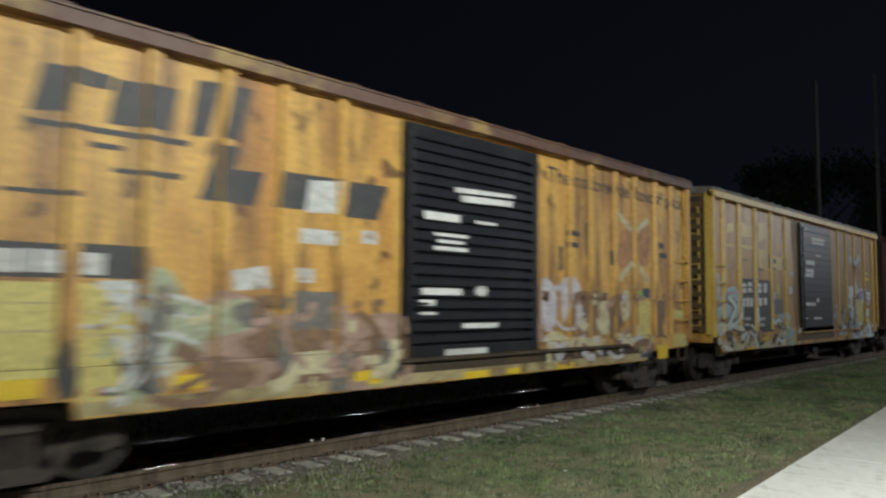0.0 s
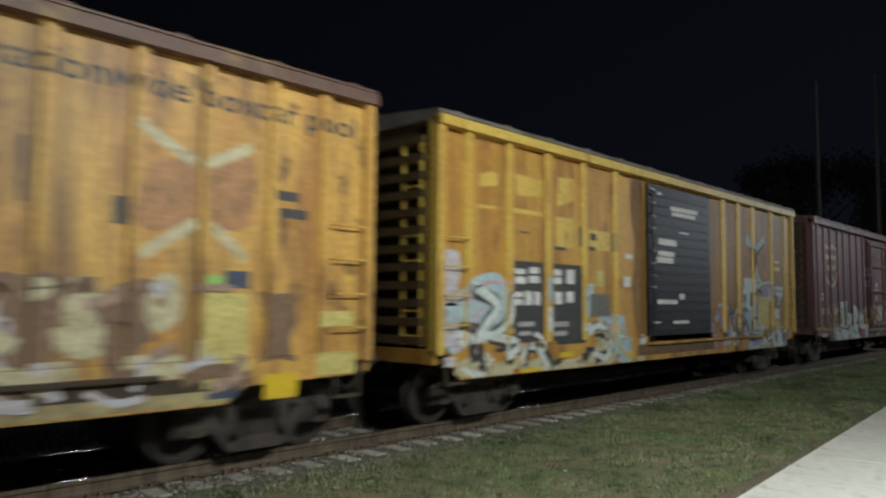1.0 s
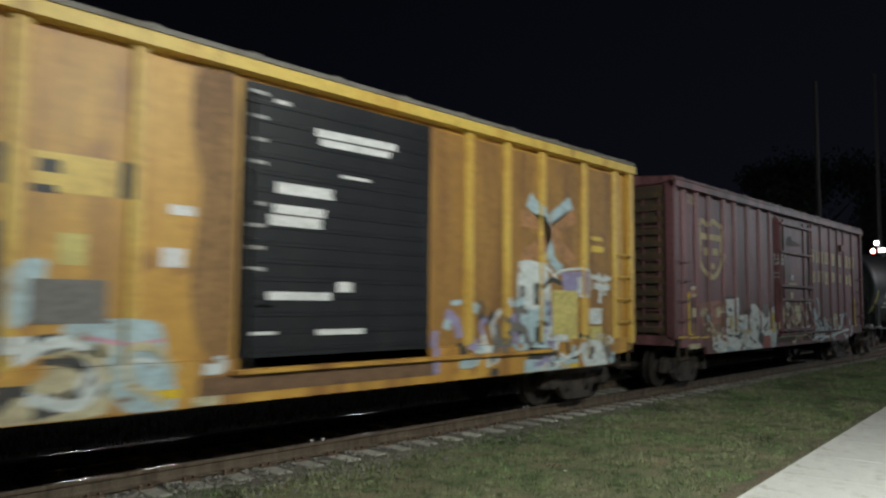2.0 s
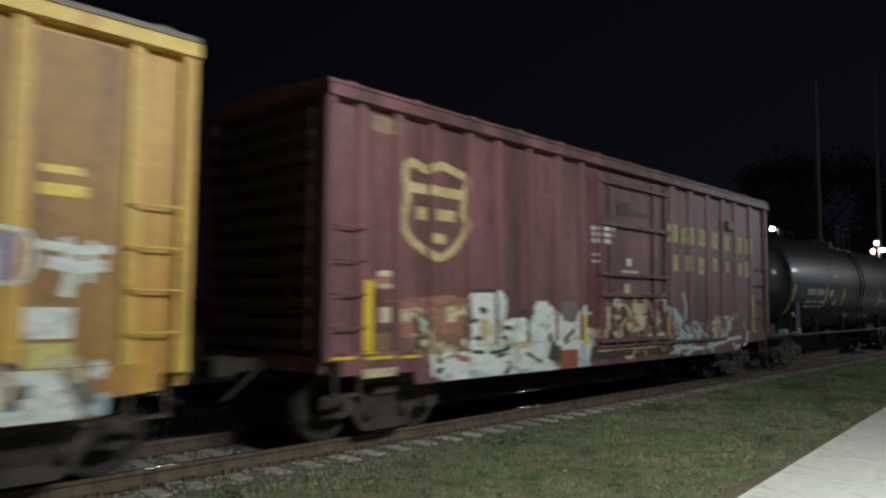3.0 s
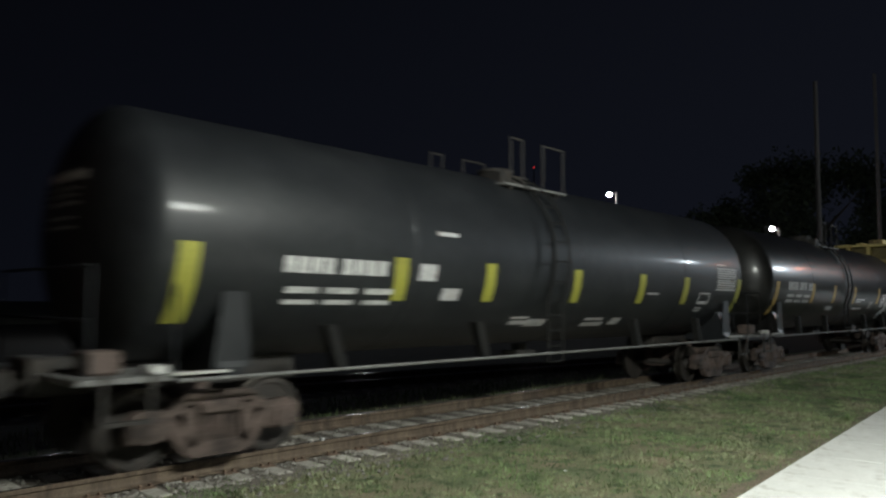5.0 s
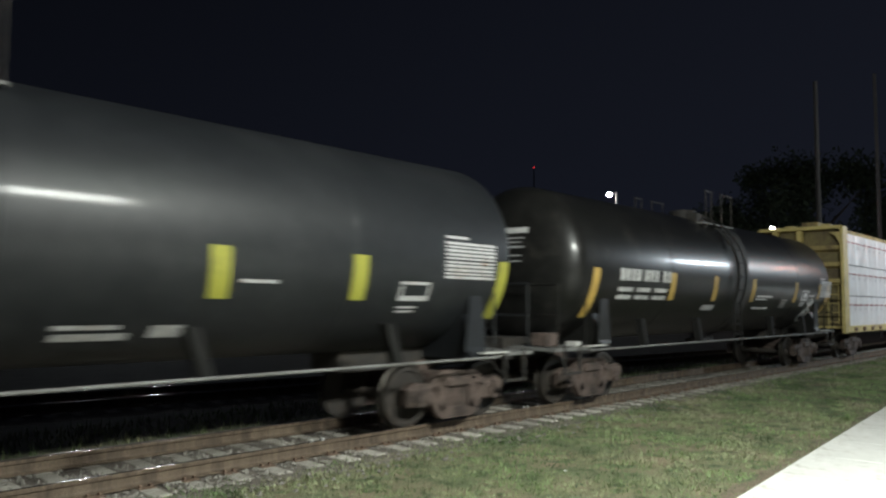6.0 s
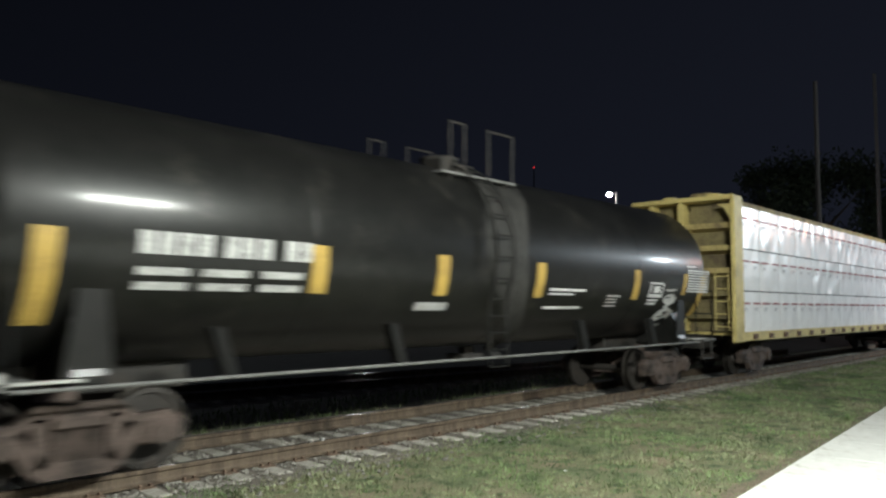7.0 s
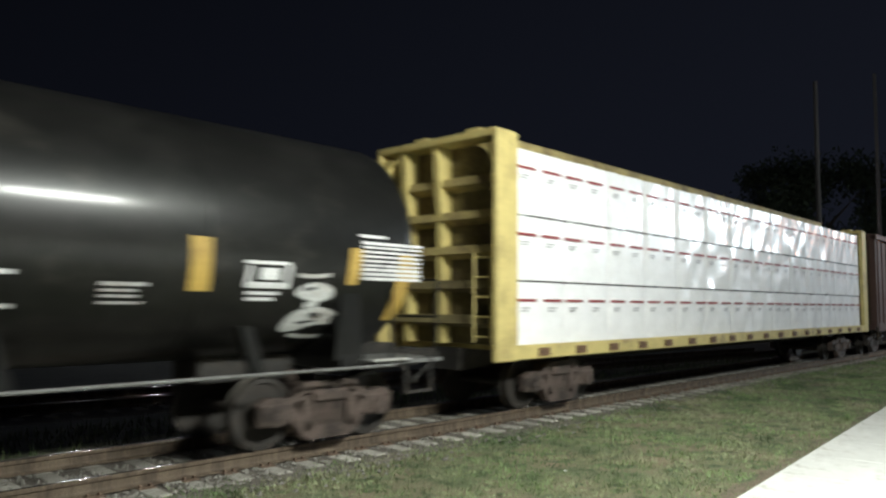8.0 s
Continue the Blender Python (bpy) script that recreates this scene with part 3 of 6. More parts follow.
car_a, side_a = boxcar("box_car", "weathered yellow steel box car with black corrugated door", A_X, 15.33, M_YELLOW_OLD, posts_a, M_OLD_POST,
                       (6.2, 9.38), M_DOOR_BLACK, "corrugated", M_ROOF_RUST, M_ROOF_RUST, M_YELLOW_OLD, (1.85, 13.2))
car_b, side_b = boxcar("box_car", "yellow steel box car with black door and graffiti", B_X, LEN, M_YELLOW, posts_b, M_YELLOW_POST,
                       (6.42, 9.52), M_DOOR_BLACK, "fine", M_ROOF_GREY, M_YELLOW_POST, M_YELLOW, (0.45, 14.6), 4.665)
car_c, side_c = boxcar("box_car", "faded maroon steel box car with graffiti along the bottom", C_X, 15.37, M_MAROON, posts_c, M_MAROON_POST,
                       (6.5, 9.3), M_MAROON, "frame", M_MAROON, M_MAROON, M_MAROON, (1.6, 13.3), 4.655)
car_g, side_g = boxcar("box_car", "dark brown steel box car", 110.3, LEN, M_BROWN, posts_c, M_BROWN,
                       (6.5, 9.3), M_BROWN, "frame", M_BROWN, M_BROWN, M_BROWN, (1.6, 13.4))

# darker strip along each sill under the door
for car, a, b, mat in ((car_a, 6.15, 13.2, M_DARK_BROWN), (car_b, 5.95, 9.6, M_RUSTY), (car_c, 6.3, 9.6, M_DARK_BROWN)):
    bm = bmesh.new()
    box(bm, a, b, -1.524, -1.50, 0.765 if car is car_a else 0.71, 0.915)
    part("sill_web", bm, mat, car, "dark sill strip under the door")
bm = bmesh.new()
box(bm, 1.9, 13.2, -1.526, -1.50, 0.62, 0.762)
part("sill_ledge", bm, M_LEDGE, car_a, "dirty pale yellow ledge along the sill")


# ---- tank cars
T_R, T_Z, TREAD = 1.555, 2.55, 1.50
TANK_SIDE = Round(T_R, T_Z)


def tank_car(label, x0, length, paint, stripes, tape, inset=(1.62, 1.62)):
    car = thing("tank_car", label, "railway wagon", "tank cars")
    L = length
    prof = [(0.45 + 0.62 * (1 - math.cos(a)), T_R * math.sin(a)) for a in [i * math.pi / 2 / 9 for i in range(10)]]
    body = prof + [(x, T_R) for x in (L / 4, L / 2, 3 * L / 4)] + [(L - x, r) for x, r in prof[::-1]]
    bm = bmesh.new()
    lathe_x(bm, body, 64, T_Z)
    part("tank", bm, paint, car)
    for x in (L * 0.27, L * 0.52, L * 0.76):
        bm = bmesh.new()
        lathe_x(bm, [(x - 0.03, T_R - 0.01), (x - 0.02, T_R + 0.004), (x + 0.02, T_R + 0.004), (x + 0.03, T_R - 0.01)], 64, T_Z)
        part("weld_seam", bm, paint, car)
    # stub sills, bolsters, saddles
    for x, s, off in ((0.3, 1, inset[0]), (L - 0.3, -1, inset[1])):
        bm = bmesh.new()
        box(bm, min(x - s * 0.2, x + s * 3.2), max(x - s * 0.2, x + s * 3.2), -0.35, 0.35, 0.70, 1.12, 0.02)
        part("stub_sill", bm, M_UNDER, car)
        bx = x + s * off
        bm = bmesh.new()
        prism(bm, [(-1.42, 0.88), (1.42, 0.88), (1.42, 1.0), (1.15, 1.75), (0.6, 1.15), (-0.6, 1.15), (-1.15, 1.75), (-1.42, 1.0)], bx - 0.16, bx + 0.16, "x")
        part("saddle", bm, paint, car)
        for y in (-1.38, 1.38):
            bm = bmesh.new()
            prism(bm, [(bx - 0.25, 1.0), (bx + 0.25, 1.0), (bx + 0.14, 1.9), (bx - 0.14, 1.9)], y - 0.015, y + 0.015)
            part("saddle_plate", bm, paint, car)
        # end platform with grey edge, handrails, brake wheel
        bm = bmesh.new()
        box(bm, min(x - s * 0.1, x + s * 1.2), max(x - s * 0.1, x + s * 1.2), -1.45, 1.45, 0.90, 0.96, 0.005)
        part("end_platform", bm, M_DARKSTEEL, car)
        bm = bmesh.new()
        for y in (-1.42, 1.42):
            rod(bm, (x, y, 1.0), (x, y, 2.1), 0.018, 6)
            rod(bm, (x + s * 0.9, y, 1.0), (x + s * 0.9, y, 2.0), 0.018, 6)
        rod(bm, (x, -1.42, 2.1), (x, 1.42, 2.1), 0.018, 6)
        rod(bm, (x, -1.42, 1.55), (x, 1.42, 1.55), 0.018, 6)
        part("end_railing", bm, paint, car)
        coupler(car, x - s * 0.1, -s, 0.42)
        bm = bmesh.new()
        for xx in (x + s * 0.15, x + s * 0.65):
            box(bm, xx - 0.02, xx + 0.02, -1.47, -1.43, 0.5, 1.0)
        box(bm, min(x + s * 0.13, x + s * 0.67), max(x + s * 0.13, x + s * 0.67), -1.48, -1.40, 0.48, 0.52)
        part("stirrup_step", bm, M_UNDER, car)
        truck(car, bx + s * 0.05, M_TRUCK)
    # long side handrail on brackets
    for y in (-1.52, 1.52):
        bm = bmesh.new()
        rod(bm, (1.2, y, 0.90), (L - 1.2, y, 0.90), 0.022, 8)
        part("side_handrail", bm, M_DARKSTEEL, car)
    bm = bmesh.new()
    prism(bm, [(-0.22, 1.46), (-0.06, 1.46), (0.14, 0.89), (-0.02, 0.89)], -1.50, -1.36)
    br = part("rail_bracket", bm, M_LADDER, car)
    br.location.x = 3.4
    for x in (L * 0.36, L * 0.64, L - 3.4):
        again(br, x)
    # side ladder, top platform and manway
    cx = 8.2
    bm = bmesh.new()
    arc = [(-(T_R + 0.12) * math.sin(a), T_Z + (T_R + 0.12) * math.cos(a)) for a in [math.radians(q) for q in range(20, 121, 12)]]
    arc.append((-1.52, 0.75))
    for xx in (cx - 0.22, cx + 0.22):
        tube(bm, [(xx, *q) for q in arc], 0.022)
    ladder = part("side_ladder", bm, M_LADDER, car, "thin dark steel ladder")
    bm = bmesh.new()
    rod(bm, (-0.22, 0, 0), (0.22, 0, 0), 0.014, 6)
    rung = part("rung", bm, M_LADDER, ladder)
    rung.location = (cx, *arc[0])
    for i in range(1, len(arc) - 1):
        again(rung, cx, *arc[i])
    for k in (0.25, 0.5, 0.75, 1.0):
        again(rung, cx, arc[-2][0] + k * (arc[-1][0] - arc[-2][0]), arc[-2][1] + k * (arc[-1][1] - arc[-2][1]))
    h = 3.84
    for y in (-1, 1):
        bm = bmesh.new()
        box(bm, cx - 0.85, cx + 1.06, min(y * 0.78, y * 1.04), max(y * 0.78, y * 1.04), h, h + 0.035)
        pf = part("top_platform", bm, M_DARKSTEEL, car)
        for x in (cx - 0.6, cx + 0.1, cx + 0.8):
            bm = bmesh.new()
            prism(bm, [(y * 0.80, h), (y * 1.02, h), (y * 0.98, h - 0.10)], x - 0.02, x + 0.02, "x")
            part("support", bm, M_UNDER, pf)
        for a, b in ((cx - 0.62, cx - 0.28), (cx + 0.34, cx + 1.0)):
            bm = bmesh.new()
            for x in (a, b):
                rod(bm, (x, y * 1.0, h), (x, y * 1.0, 4.70), 0.018, 6)
            rod(bm, (a - 0.018, y * 1.0, 4.70), (b + 0.018, y * 1.0, 4.70), 0.02, 6)
            part("top_railing", bm, M_UNDER, car, "dull steel hoop rail")
    bm = bmesh.new()
    box(bm, cx - 0.58, cx - 0.30, -0.75, -0.45, 3.9, 4.16, 0.02)
    part("vent_housing", bm, M_UNDER, car)
    bm = bmesh.new()
    box(bm, cx - 0.05, cx + 0.40, -0.62, -0.30, 3.9, 4.14, 0.02)
    part("valve_housing", bm, M_UNDER, car)
    bm = bmesh.new()
    rod(bm, (cx + 0.15, 0, T_Z + T_R - 0.05), (cx + 0.15, 0, T_Z + T_R + 0.16), 0.33, 20)
    rod(bm, (cx + 0.15, 0, T_Z + T_R + 0.16), (cx + 0.15, 0, T_Z + T_R + 0.21), 0.36, 20)
    part("manway", bm, M_UNDER, car)
    bm = bmesh.new()
    rod(bm, (cx + 0.9, 0, T_Z - T_R - 0.02), (cx + 0.9, 0, 0.72), 0.16, 12)
    box(bm, cx + 0.6, cx + 1.2, -0.2, 0.2, 0.72, 0.85, 0.02)
    part("bottom_outlet", bm, M_UNDER, car)
    # lines of writing on the head, whites dimmed for its shaded side
    for z0, z1, y0, y1, mat in ((3.11, 3.22, -0.58, 0.55, M_DULL_WHITE), (3.00, 3.03, -0.50, 0.42, G_STENCIL), (2.92, 2.95, -0.46, 0.40, G_STENCIL),
                                (2.82, 2.86, -0.52, 0.38, G_STENCIL), (2.66, 2.69, -0.46, 0.40, G_STENCIL), (2.55, 2.58, -0.46, 0.36, G_STENCIL)):
        bm = bmesh.new()
        grid = [[bm.verts.new((0.45 + 0.62 * (1 - math.sqrt(1 - (math.hypot(y, z - T_Z) / T_R) ** 2)) - 0.006, y, z)) for y in [y0 + (y1 - y0) * i / 8 for i in range(9)]] for z in (z0, z1)]
        for i in range(8):
            bm.faces.new((grid[0][i], grid[1][i], grid[1][i + 1], grid[0][i + 1]))
        part("head_marking", bm, mat, car, "white stencilled line")
    for x, s in ((TREAD, 1), (L - TREAD + 0.25, -1)):
        bm = bmesh.new()
        box(bm, x - 0.33, x + 0.33, -1.52, -1.40, 0.955, 0.985, 0.006)
        part("step_tread", bm, M_TREADPLATE, car, "bright galvanised step tread")
    bm = bmesh.new()
    box(bm, 0.42, 0.78, -1.10, -0.72, 0.96, 1.22, 0.03)
    part("brake_valve", bm, M_TRUCK, car, "dusty brake valve on the end platform")
    bm = bmesh.new()
    box(bm, 0.98, 1.18, -1.35, -1.12, 0.96, 1.06, 0.015)
    part("junction_box", bm, M_TREADPLATE, car, "pale steel box on the end platform")
    for x, z0, z1, lean in stripes:
        decal("reflective_stripe", [rect(x - 0.125, x + 0.125, z0, z1, lean)], tape, car, TANK_SIDE, "yellow reflective stripe")
    rolls(car, x0)
    return car


D_X, E_X = 51.05, 68.85
D_LEN, E_LEN = 17.5, 16.85
tank_d = tank_car("black steel tank car with yellow reflective stripes", D_X, D_LEN, M_BLACK_TANK,
                  [(1.28, 1.5, 2.4, 0.0)] + [(x - D_X + 0.02, 1.78, 2.38, -0.07) for x in (55.54, 57.5, 60.0, 62.44, 64.49)] + [(16.39, 1.5, 2.42, 0.0)], M_REFLECT_LIME, (1.62, 1.32))
tank_e = tank_car("sooty black steel tank car with orange-yellow stripes", E_X, E_LEN, M_DULL_TANK,
                  [(1.42, 1.5, 2.45, 0.0)] + [(x - E_X + 0.02, 1.86, 2.46, -0.06) for x in (73.5, 75.77, 78.22, 81.58)] + [(E_LEN - 1.05, 1.5, 2.42, 0.0)], M_REFLECT_DIRTY)

# ---- centre-beam flat car with wrapped lumber
F_X, F_LEN = 86.75, 22.4


def bulkhead(car, x, s):
    b = new("bulkhead")
    b.parent = car
    b.location.x = x
    b["label"] = "pale yellow ribbed steel bulkhead"
    def bit(name, bm):
        return part(name, bm, M_CB_YELLOW, b)
    # recessed plate, its shade put into the paint colour
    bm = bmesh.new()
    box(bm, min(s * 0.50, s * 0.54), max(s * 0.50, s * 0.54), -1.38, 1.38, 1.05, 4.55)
    part("plate", bm, M_CB_SHADED, b)
    for y in (-1, 1):
        bm = bmesh.new()
        box(bm, min(0, s * 0.56), max(0, s * 0.56), y * 1.42 - 0.06, y * 1.42 + 0.06, 0.80, 4.64, 0.02)
        bit("corner_post", bm)
        bm = bmesh.new()
        prism(bm, [(y * 1.36, 4.42), (y * 1.0, 4.42), (y * 1.2, 4.3), (y * 1.36, 4.0)], min(s * 0.05, s * 0.3), max(s * 0.05, s * 0.3), "x")
        bit("gusset", bm)
    bm = bmesh.new()
    box(bm, min(0, s * 0.5), max(0, s * 0.5), -1.44, 1.44, 4.54, 4.66, 0.01)
    bit("top_plate", bm)
    for y in (-0.9, 0.35):
        bm = bmesh.new()
        box(bm, min(s * 0.05, s * 0.4), max(s * 0.05, s * 0.4), y - 0.16, y + 0.16, 4.65, 4.72, 0.01)
        bit("lug", bm)
    for y in (0.05, 0.9):
        bm = bmesh.new()
        prism(bm, [(s * 0.10, 4.54), (s * 0.48, 4.54), (s * 0.48, 1.05), (s * 0.26, 1.05), (s * 0.22, 3.3), (s * 0.14, 4.0)], y - 0.075, y + 0.075)
        bit("upright", bm)
    # the lower ribs take the plate's darkened colour, grime and shade together
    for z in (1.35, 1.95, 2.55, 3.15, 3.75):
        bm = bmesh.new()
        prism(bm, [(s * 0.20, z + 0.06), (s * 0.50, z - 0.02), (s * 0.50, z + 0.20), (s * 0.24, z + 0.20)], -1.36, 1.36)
        part("cross_rib", bm, M_CB_DIRTY if z > 2.4 else M_CB_SHADED, b)
    bm = bmesh.new()
    for y in (-1.25, -0.9):
        rod(bm, (s * 0.1, y, 1.1), (s * 0.1, y, 2.6), 0.018, 6)
    for i in range(5):
        rod(bm, (s * 0.1, -1.25, 1.2 + i * 0.33), (s * 0.1, -0.9, 1.2 + i * 0.33), 0.014, 6)
    bit("ladder", bm)


flat = thing("flat_car", "pale yellow centre-beam flat car with end bulkheads", "railway wagon")
bulkhead(flat, 0.0, 1)
bulkhead(flat, F_LEN, -1)
bm = bmesh.new()
box(bm, 0.56, F_LEN - 0.56, -1.40, 1.40, 0.96, 1.04)
part("deck", bm, M_CB_YELLOW, flat)
for y in (-1, 1):
    bm = bmesh.new()
    box(bm, 0.05, F_LEN - 0.05, min(y * 1.40, y * 1.47), max(y * 1.40, y * 1.47), 0.82, 1.06, 0.01)
    sill = part("side_sill", bm, M_CB_YELLOW, flat)
    bm = bmesh.new()
    box(bm, -0.16, 0.16, min(y * 1.46, y * 1.50), max(y * 1.46, y * 1.50), 0.86, 1.0, 0.01)
    w = part("strap_winch", bm, M_RUSTY, sill)
    w.location.x = 1.3
    for i in range(1, 18):
        again(w, 1.3 + i * 1.16)
bm = bmesh.new()
box(bm, 1.3, F_LEN - 1.3, -0.30, 0.30, 4.66, 4.95, 0.02)
box(bm, 0.5, F_LEN - 0.5, -0.08, 0.08, 4.30, 4.67)
part("top_chord", bm, M_CB_DIRTY, flat)
bm = bmesh.new()
for i in range(12):
    x = 1.0 + i * (F_LEN - 2.0) / 11
    box(bm, x - 0.08, x + 0.08, -0.06, 0.06, 1.04, 4.35)
part("centre_post", bm, M_CB_YELLOW, flat)
bm = bmesh.new()
box(bm, 0.3, F_LEN - 0.3, -0.35, 0.35, 0.60, 0.97)
for i in range(9):
    x = 1.9 + i * (F_LEN - 3.8) / 8
    box(bm, x - 0.08, x + 0.08, -1.40, 1.40, 0.80, 0.97)
part("underframe", bm, M_UNDER, flat)
coupler(flat, 0.05, -1), coupler(flat, F_LEN - 0.05, 1)
truck(flat, 2.4, M_TRUCK), truck(flat, F_LEN - 2.1, M_TRUCK)
rolls(flat, F_X)


# ---- graffiti, lettering shapes and markings
def rounded(p, closed=True):
    """A softer outline through the same corners."""
    k, out = len(p), []
    for i in range(k if closed else k - 1):
        a, b, c, d = (p[j % k] if closed else p[min(max(j, 0), k - 1)] for j in (i - 1, i, i + 1, i + 2))
        for u in (0.0, 0.33, 0.67):
            out.append(tuple(b[q] + 0.5 * u * (c[q] - a[q] + u * (2 * a[q] - 5 * b[q] + 4 * c[q] - d[q] + u * (3 * (b[q] - c[q]) + d[q] - a[q]))) for q in (0, 1)))
    return out if closed else out + [p[-1]]


def sprayed(name, c, wear=0.35):
    return material(name, c, 0.6, second=tuple(0.55 * q + 0.45 * w for q, w in zip(c, (0.22, 0.13, 0.07))), amount=wear + 0.1, scale=3.5, fine=16, fine_amount=0.3,
                    third=(0.25, 0.14, 0.06), third_amount=wear * 0.5, third_scale=5, bump=0.05)


G_PINK, G_MUD, G_GREEN = sprayed("pink_brown_spray", (0.40, 0.27, 0.22), 0.6), sprayed("brown_spray", (0.20, 0.12, 0.08), 0.5), sprayed("pale_green_spray", (0.38, 0.43, 0.30), 0.6)
G_PALE, G_BLACK, G_CARD = sprayed("pale_grey_spray", (0.55, 0.56, 0.55), 0.35), sprayed("black_spray", (0.05, 0.05, 0.05), 0.1), sprayed("pale_yellow_paint", (0.58, 0.50, 0.17), 0.15)
G_GREY, G_CREAM, G_RED = sprayed("dark_grey_paint", (0.16, 0.15, 0.14), 0.1), sprayed("cream_spray", (0.55, 0.50, 0.33), 0.4), sprayed("red_label_paint", (0.5, 0.10, 0.05), 0.05)
G_ORANGE, G_LILAC, G_BLUE = sprayed("orange_spray", (0.50, 0.17, 0.07), 0.4), sprayed("lilac_spray", (0.52, 0.50, 0.56), 0.4), sprayed("pale_blue_spray", (0.40, 0.53, 0.58), 0.25)
G_WHITE, G_PINKLINE, G_PURPLE = sprayed("white_spray", (0.63, 0.68, 0.68), 0.15), sprayed("pink_spray", (0.58, 0.33, 0.42), 0.2), sprayed("purple_spray", (0.30, 0.27, 0.45), 0.2)
G_GREY2, G_BRIGHTGREEN, G_NAVY = sprayed("grey_stencil", (0.42, 0.42, 0.42), 0.2), sprayed("green_sticker", (0.25, 0.55, 0.15), 0.0), sprayed("navy_sticker", (0.05, 0.07, 0.12), 0.0)
G_SMEAR = material("dark_smear", (0.075, 0.06, 0.05), 0.7, second=(0.13, 0.08, 0.075), amount=0.55, scale=4, fine=12)
G_FADED_RED = sprayed("faded_red_spray", (0.48, 0.235, 0.10), 0.85)
G_DUST = material("grey_dust", (0.032, 0.030, 0.027), 0.7, second=(0.014, 0.014, 0.013), amount=0.6, scale=2.5, stretch=(1, 1, 0.3), fine=9)
G_RUSTPINK, G_REDPATCH = sprayed("rusty_pink_spray", (0.33, 0.15, 0.12), 0.4), sprayed("dull_red_paint", (0.30, 0.08, 0.06), 0.1)


decal("graffiti", [rounded([(3.24, 1.77), (3.70, 1.84), (4.25, 1.58), (4.75, 1.79), (5.50, 1.57), (6.24, 1.56), (6.26, 0.54), (4.78, 0.66), (3.67, 0.65), (3.24, 0.78)])],
      G_PINK, car_a, side_a, "faded pinkish brown graffiti", 0.003)
decal("graffiti", [rounded([(3.72, 1.32), (4.42, 1.47), (5.12, 1.35), (5.03, 1.14), (4.03, 1.05)]),
                    rounded([(5.50, 1.27), (6.28, 1.32), (6.29, 0.77), (5.62, 0.59), (5.23, 0.91)]),
                    rounded([(3.37, 1.02), (3.73, 1.06), (3.88, 0.86), (3.45, 0.70)]),
                    rounded([(4.07, 0.91), (4.60, 0.95), (5.14, 0.63), (4.12, 0.68)])],
      G_MUD, car_a, side_a, "brown graffiti outlines", 0.005)
decal("graffiti", [rounded([(2.57, 2.00), (2.80, 2.07), (3.14, 1.71), (3.78, 1.78), (3.86, 1.45), (3.29, 1.33), (3.16, 1.09), (2.61, 1.12)])],
      G_GREEN, car_a, side_a, "faded pale green graffiti", 0.005)
decal("graffiti", [ribbon(rounded([(2.56, 1.76), (2.81, 1.81), (3.18, 1.72)], False), 0.05),
                    ribbon(rounded([(2.56, 1.59), (2.88, 1.62), (3.18, 1.52)], False), 0.05),
                    ribbon(rounded([(2.60, 1.35), (2.83, 1.41), (3.16, 1.27)], False), 0.06),
                    ribbon(rounded([(2.62, 1.12), (2.77, 1.23), (2.85, 0.81)], False), 0.05)],
      G_PALE, car_a, side_a, "white graffiti strokes", 0.007)
decal("graffiti", [ribbon(rounded([(2.39, 1.02), (2.59, 1.12), (2.64, 1.47)], False), 0.05),
                    rounded([(2.27, 1.14), (2.60, 1.18), (2.62, 0.80), (2.40, 0.79)]),
                    rounded([(1.66, 1.17), (1.85, 1.37), (1.89, 0.88), (1.73, 0.82)])],
      G_BLACK, car_a, side_a, "black graffiti strokes", 0.007)
decal("lettering_block", [[(1.47, 4.02), (1.79, 4.05), (1.72, 3.59), (1.36, 3.54)],
                    [(1.79, 4.05), (2.14, 4.04), (2.12, 3.89), (1.77, 3.87)],
                    [(2.17, 4.02), (2.85, 4.06), (2.75, 3.58), (2.09, 3.54)],
                    [(3.06, 4.21), (3.35, 4.25), (3.20, 3.59), (2.98, 3.57)],
                    [(3.49, 4.24), (3.77, 4.26), (3.59, 3.61), (3.37, 3.60)]],
      M_FADED_BLACK, car_a, side_a, "bold slanted black block", 0.005)
decal("rule", [[(1.35, 3.47), (3.00, 3.51), (2.97, 3.44), (1.33, 3.41)],
                    [(1.94, 3.33), (2.26, 3.34), (2.25, 3.28), (1.93, 3.27)],
                    [(2.18, 3.10), (2.92, 3.13), (2.90, 3.06), (2.14, 3.05)],
                    [(1.16, 2.79), (1.87, 2.82), (1.86, 2.76), (1.16, 2.75)]],
      M_FADED_BLACK, car_a, side_a, "black ruled line", 0.005)
decal("lettering_block", [[(3.34, 3.52), (3.60, 3.54), (3.54, 3.27), (3.96, 3.29), (3.82, 2.87), (3.12, 2.88)],
                    [(4.20, 3.34), (5.12, 3.36), (5.01, 2.92), (4.08, 2.88)],
                    [(5.26, 3.35), (5.95, 3.36), (5.75, 2.87), (5.13, 2.87)]],
      M_FADED_BLACK, car_a, side_a, "bold slanted black block", 0.005)
decal("paint_patch", [[(4.61, 3.28), (5.11, 3.33), (5.06, 2.90), (4.55, 2.87)],
                    rect(4.49, 5.09, 2.48, 2.67),
                    rect(5.48, 5.76, 2.54, 2.72),
                    [(3.55, 2.10), (4.00, 2.18), (4.08, 1.91), (3.59, 1.87)],
                    rect(4.44, 4.70, 1.99, 2.17)],
      G_PALE, car_a, side_a, "worn white touch-up patch", 0.007)
decal("number_panel", [rect(1.05, 1.73, 1.96, 2.29),
                    rect(1.89, 2.53, 1.97, 2.31)],
      M_FADED_BLACK, car_a, side_a, "black panel", 0.005)
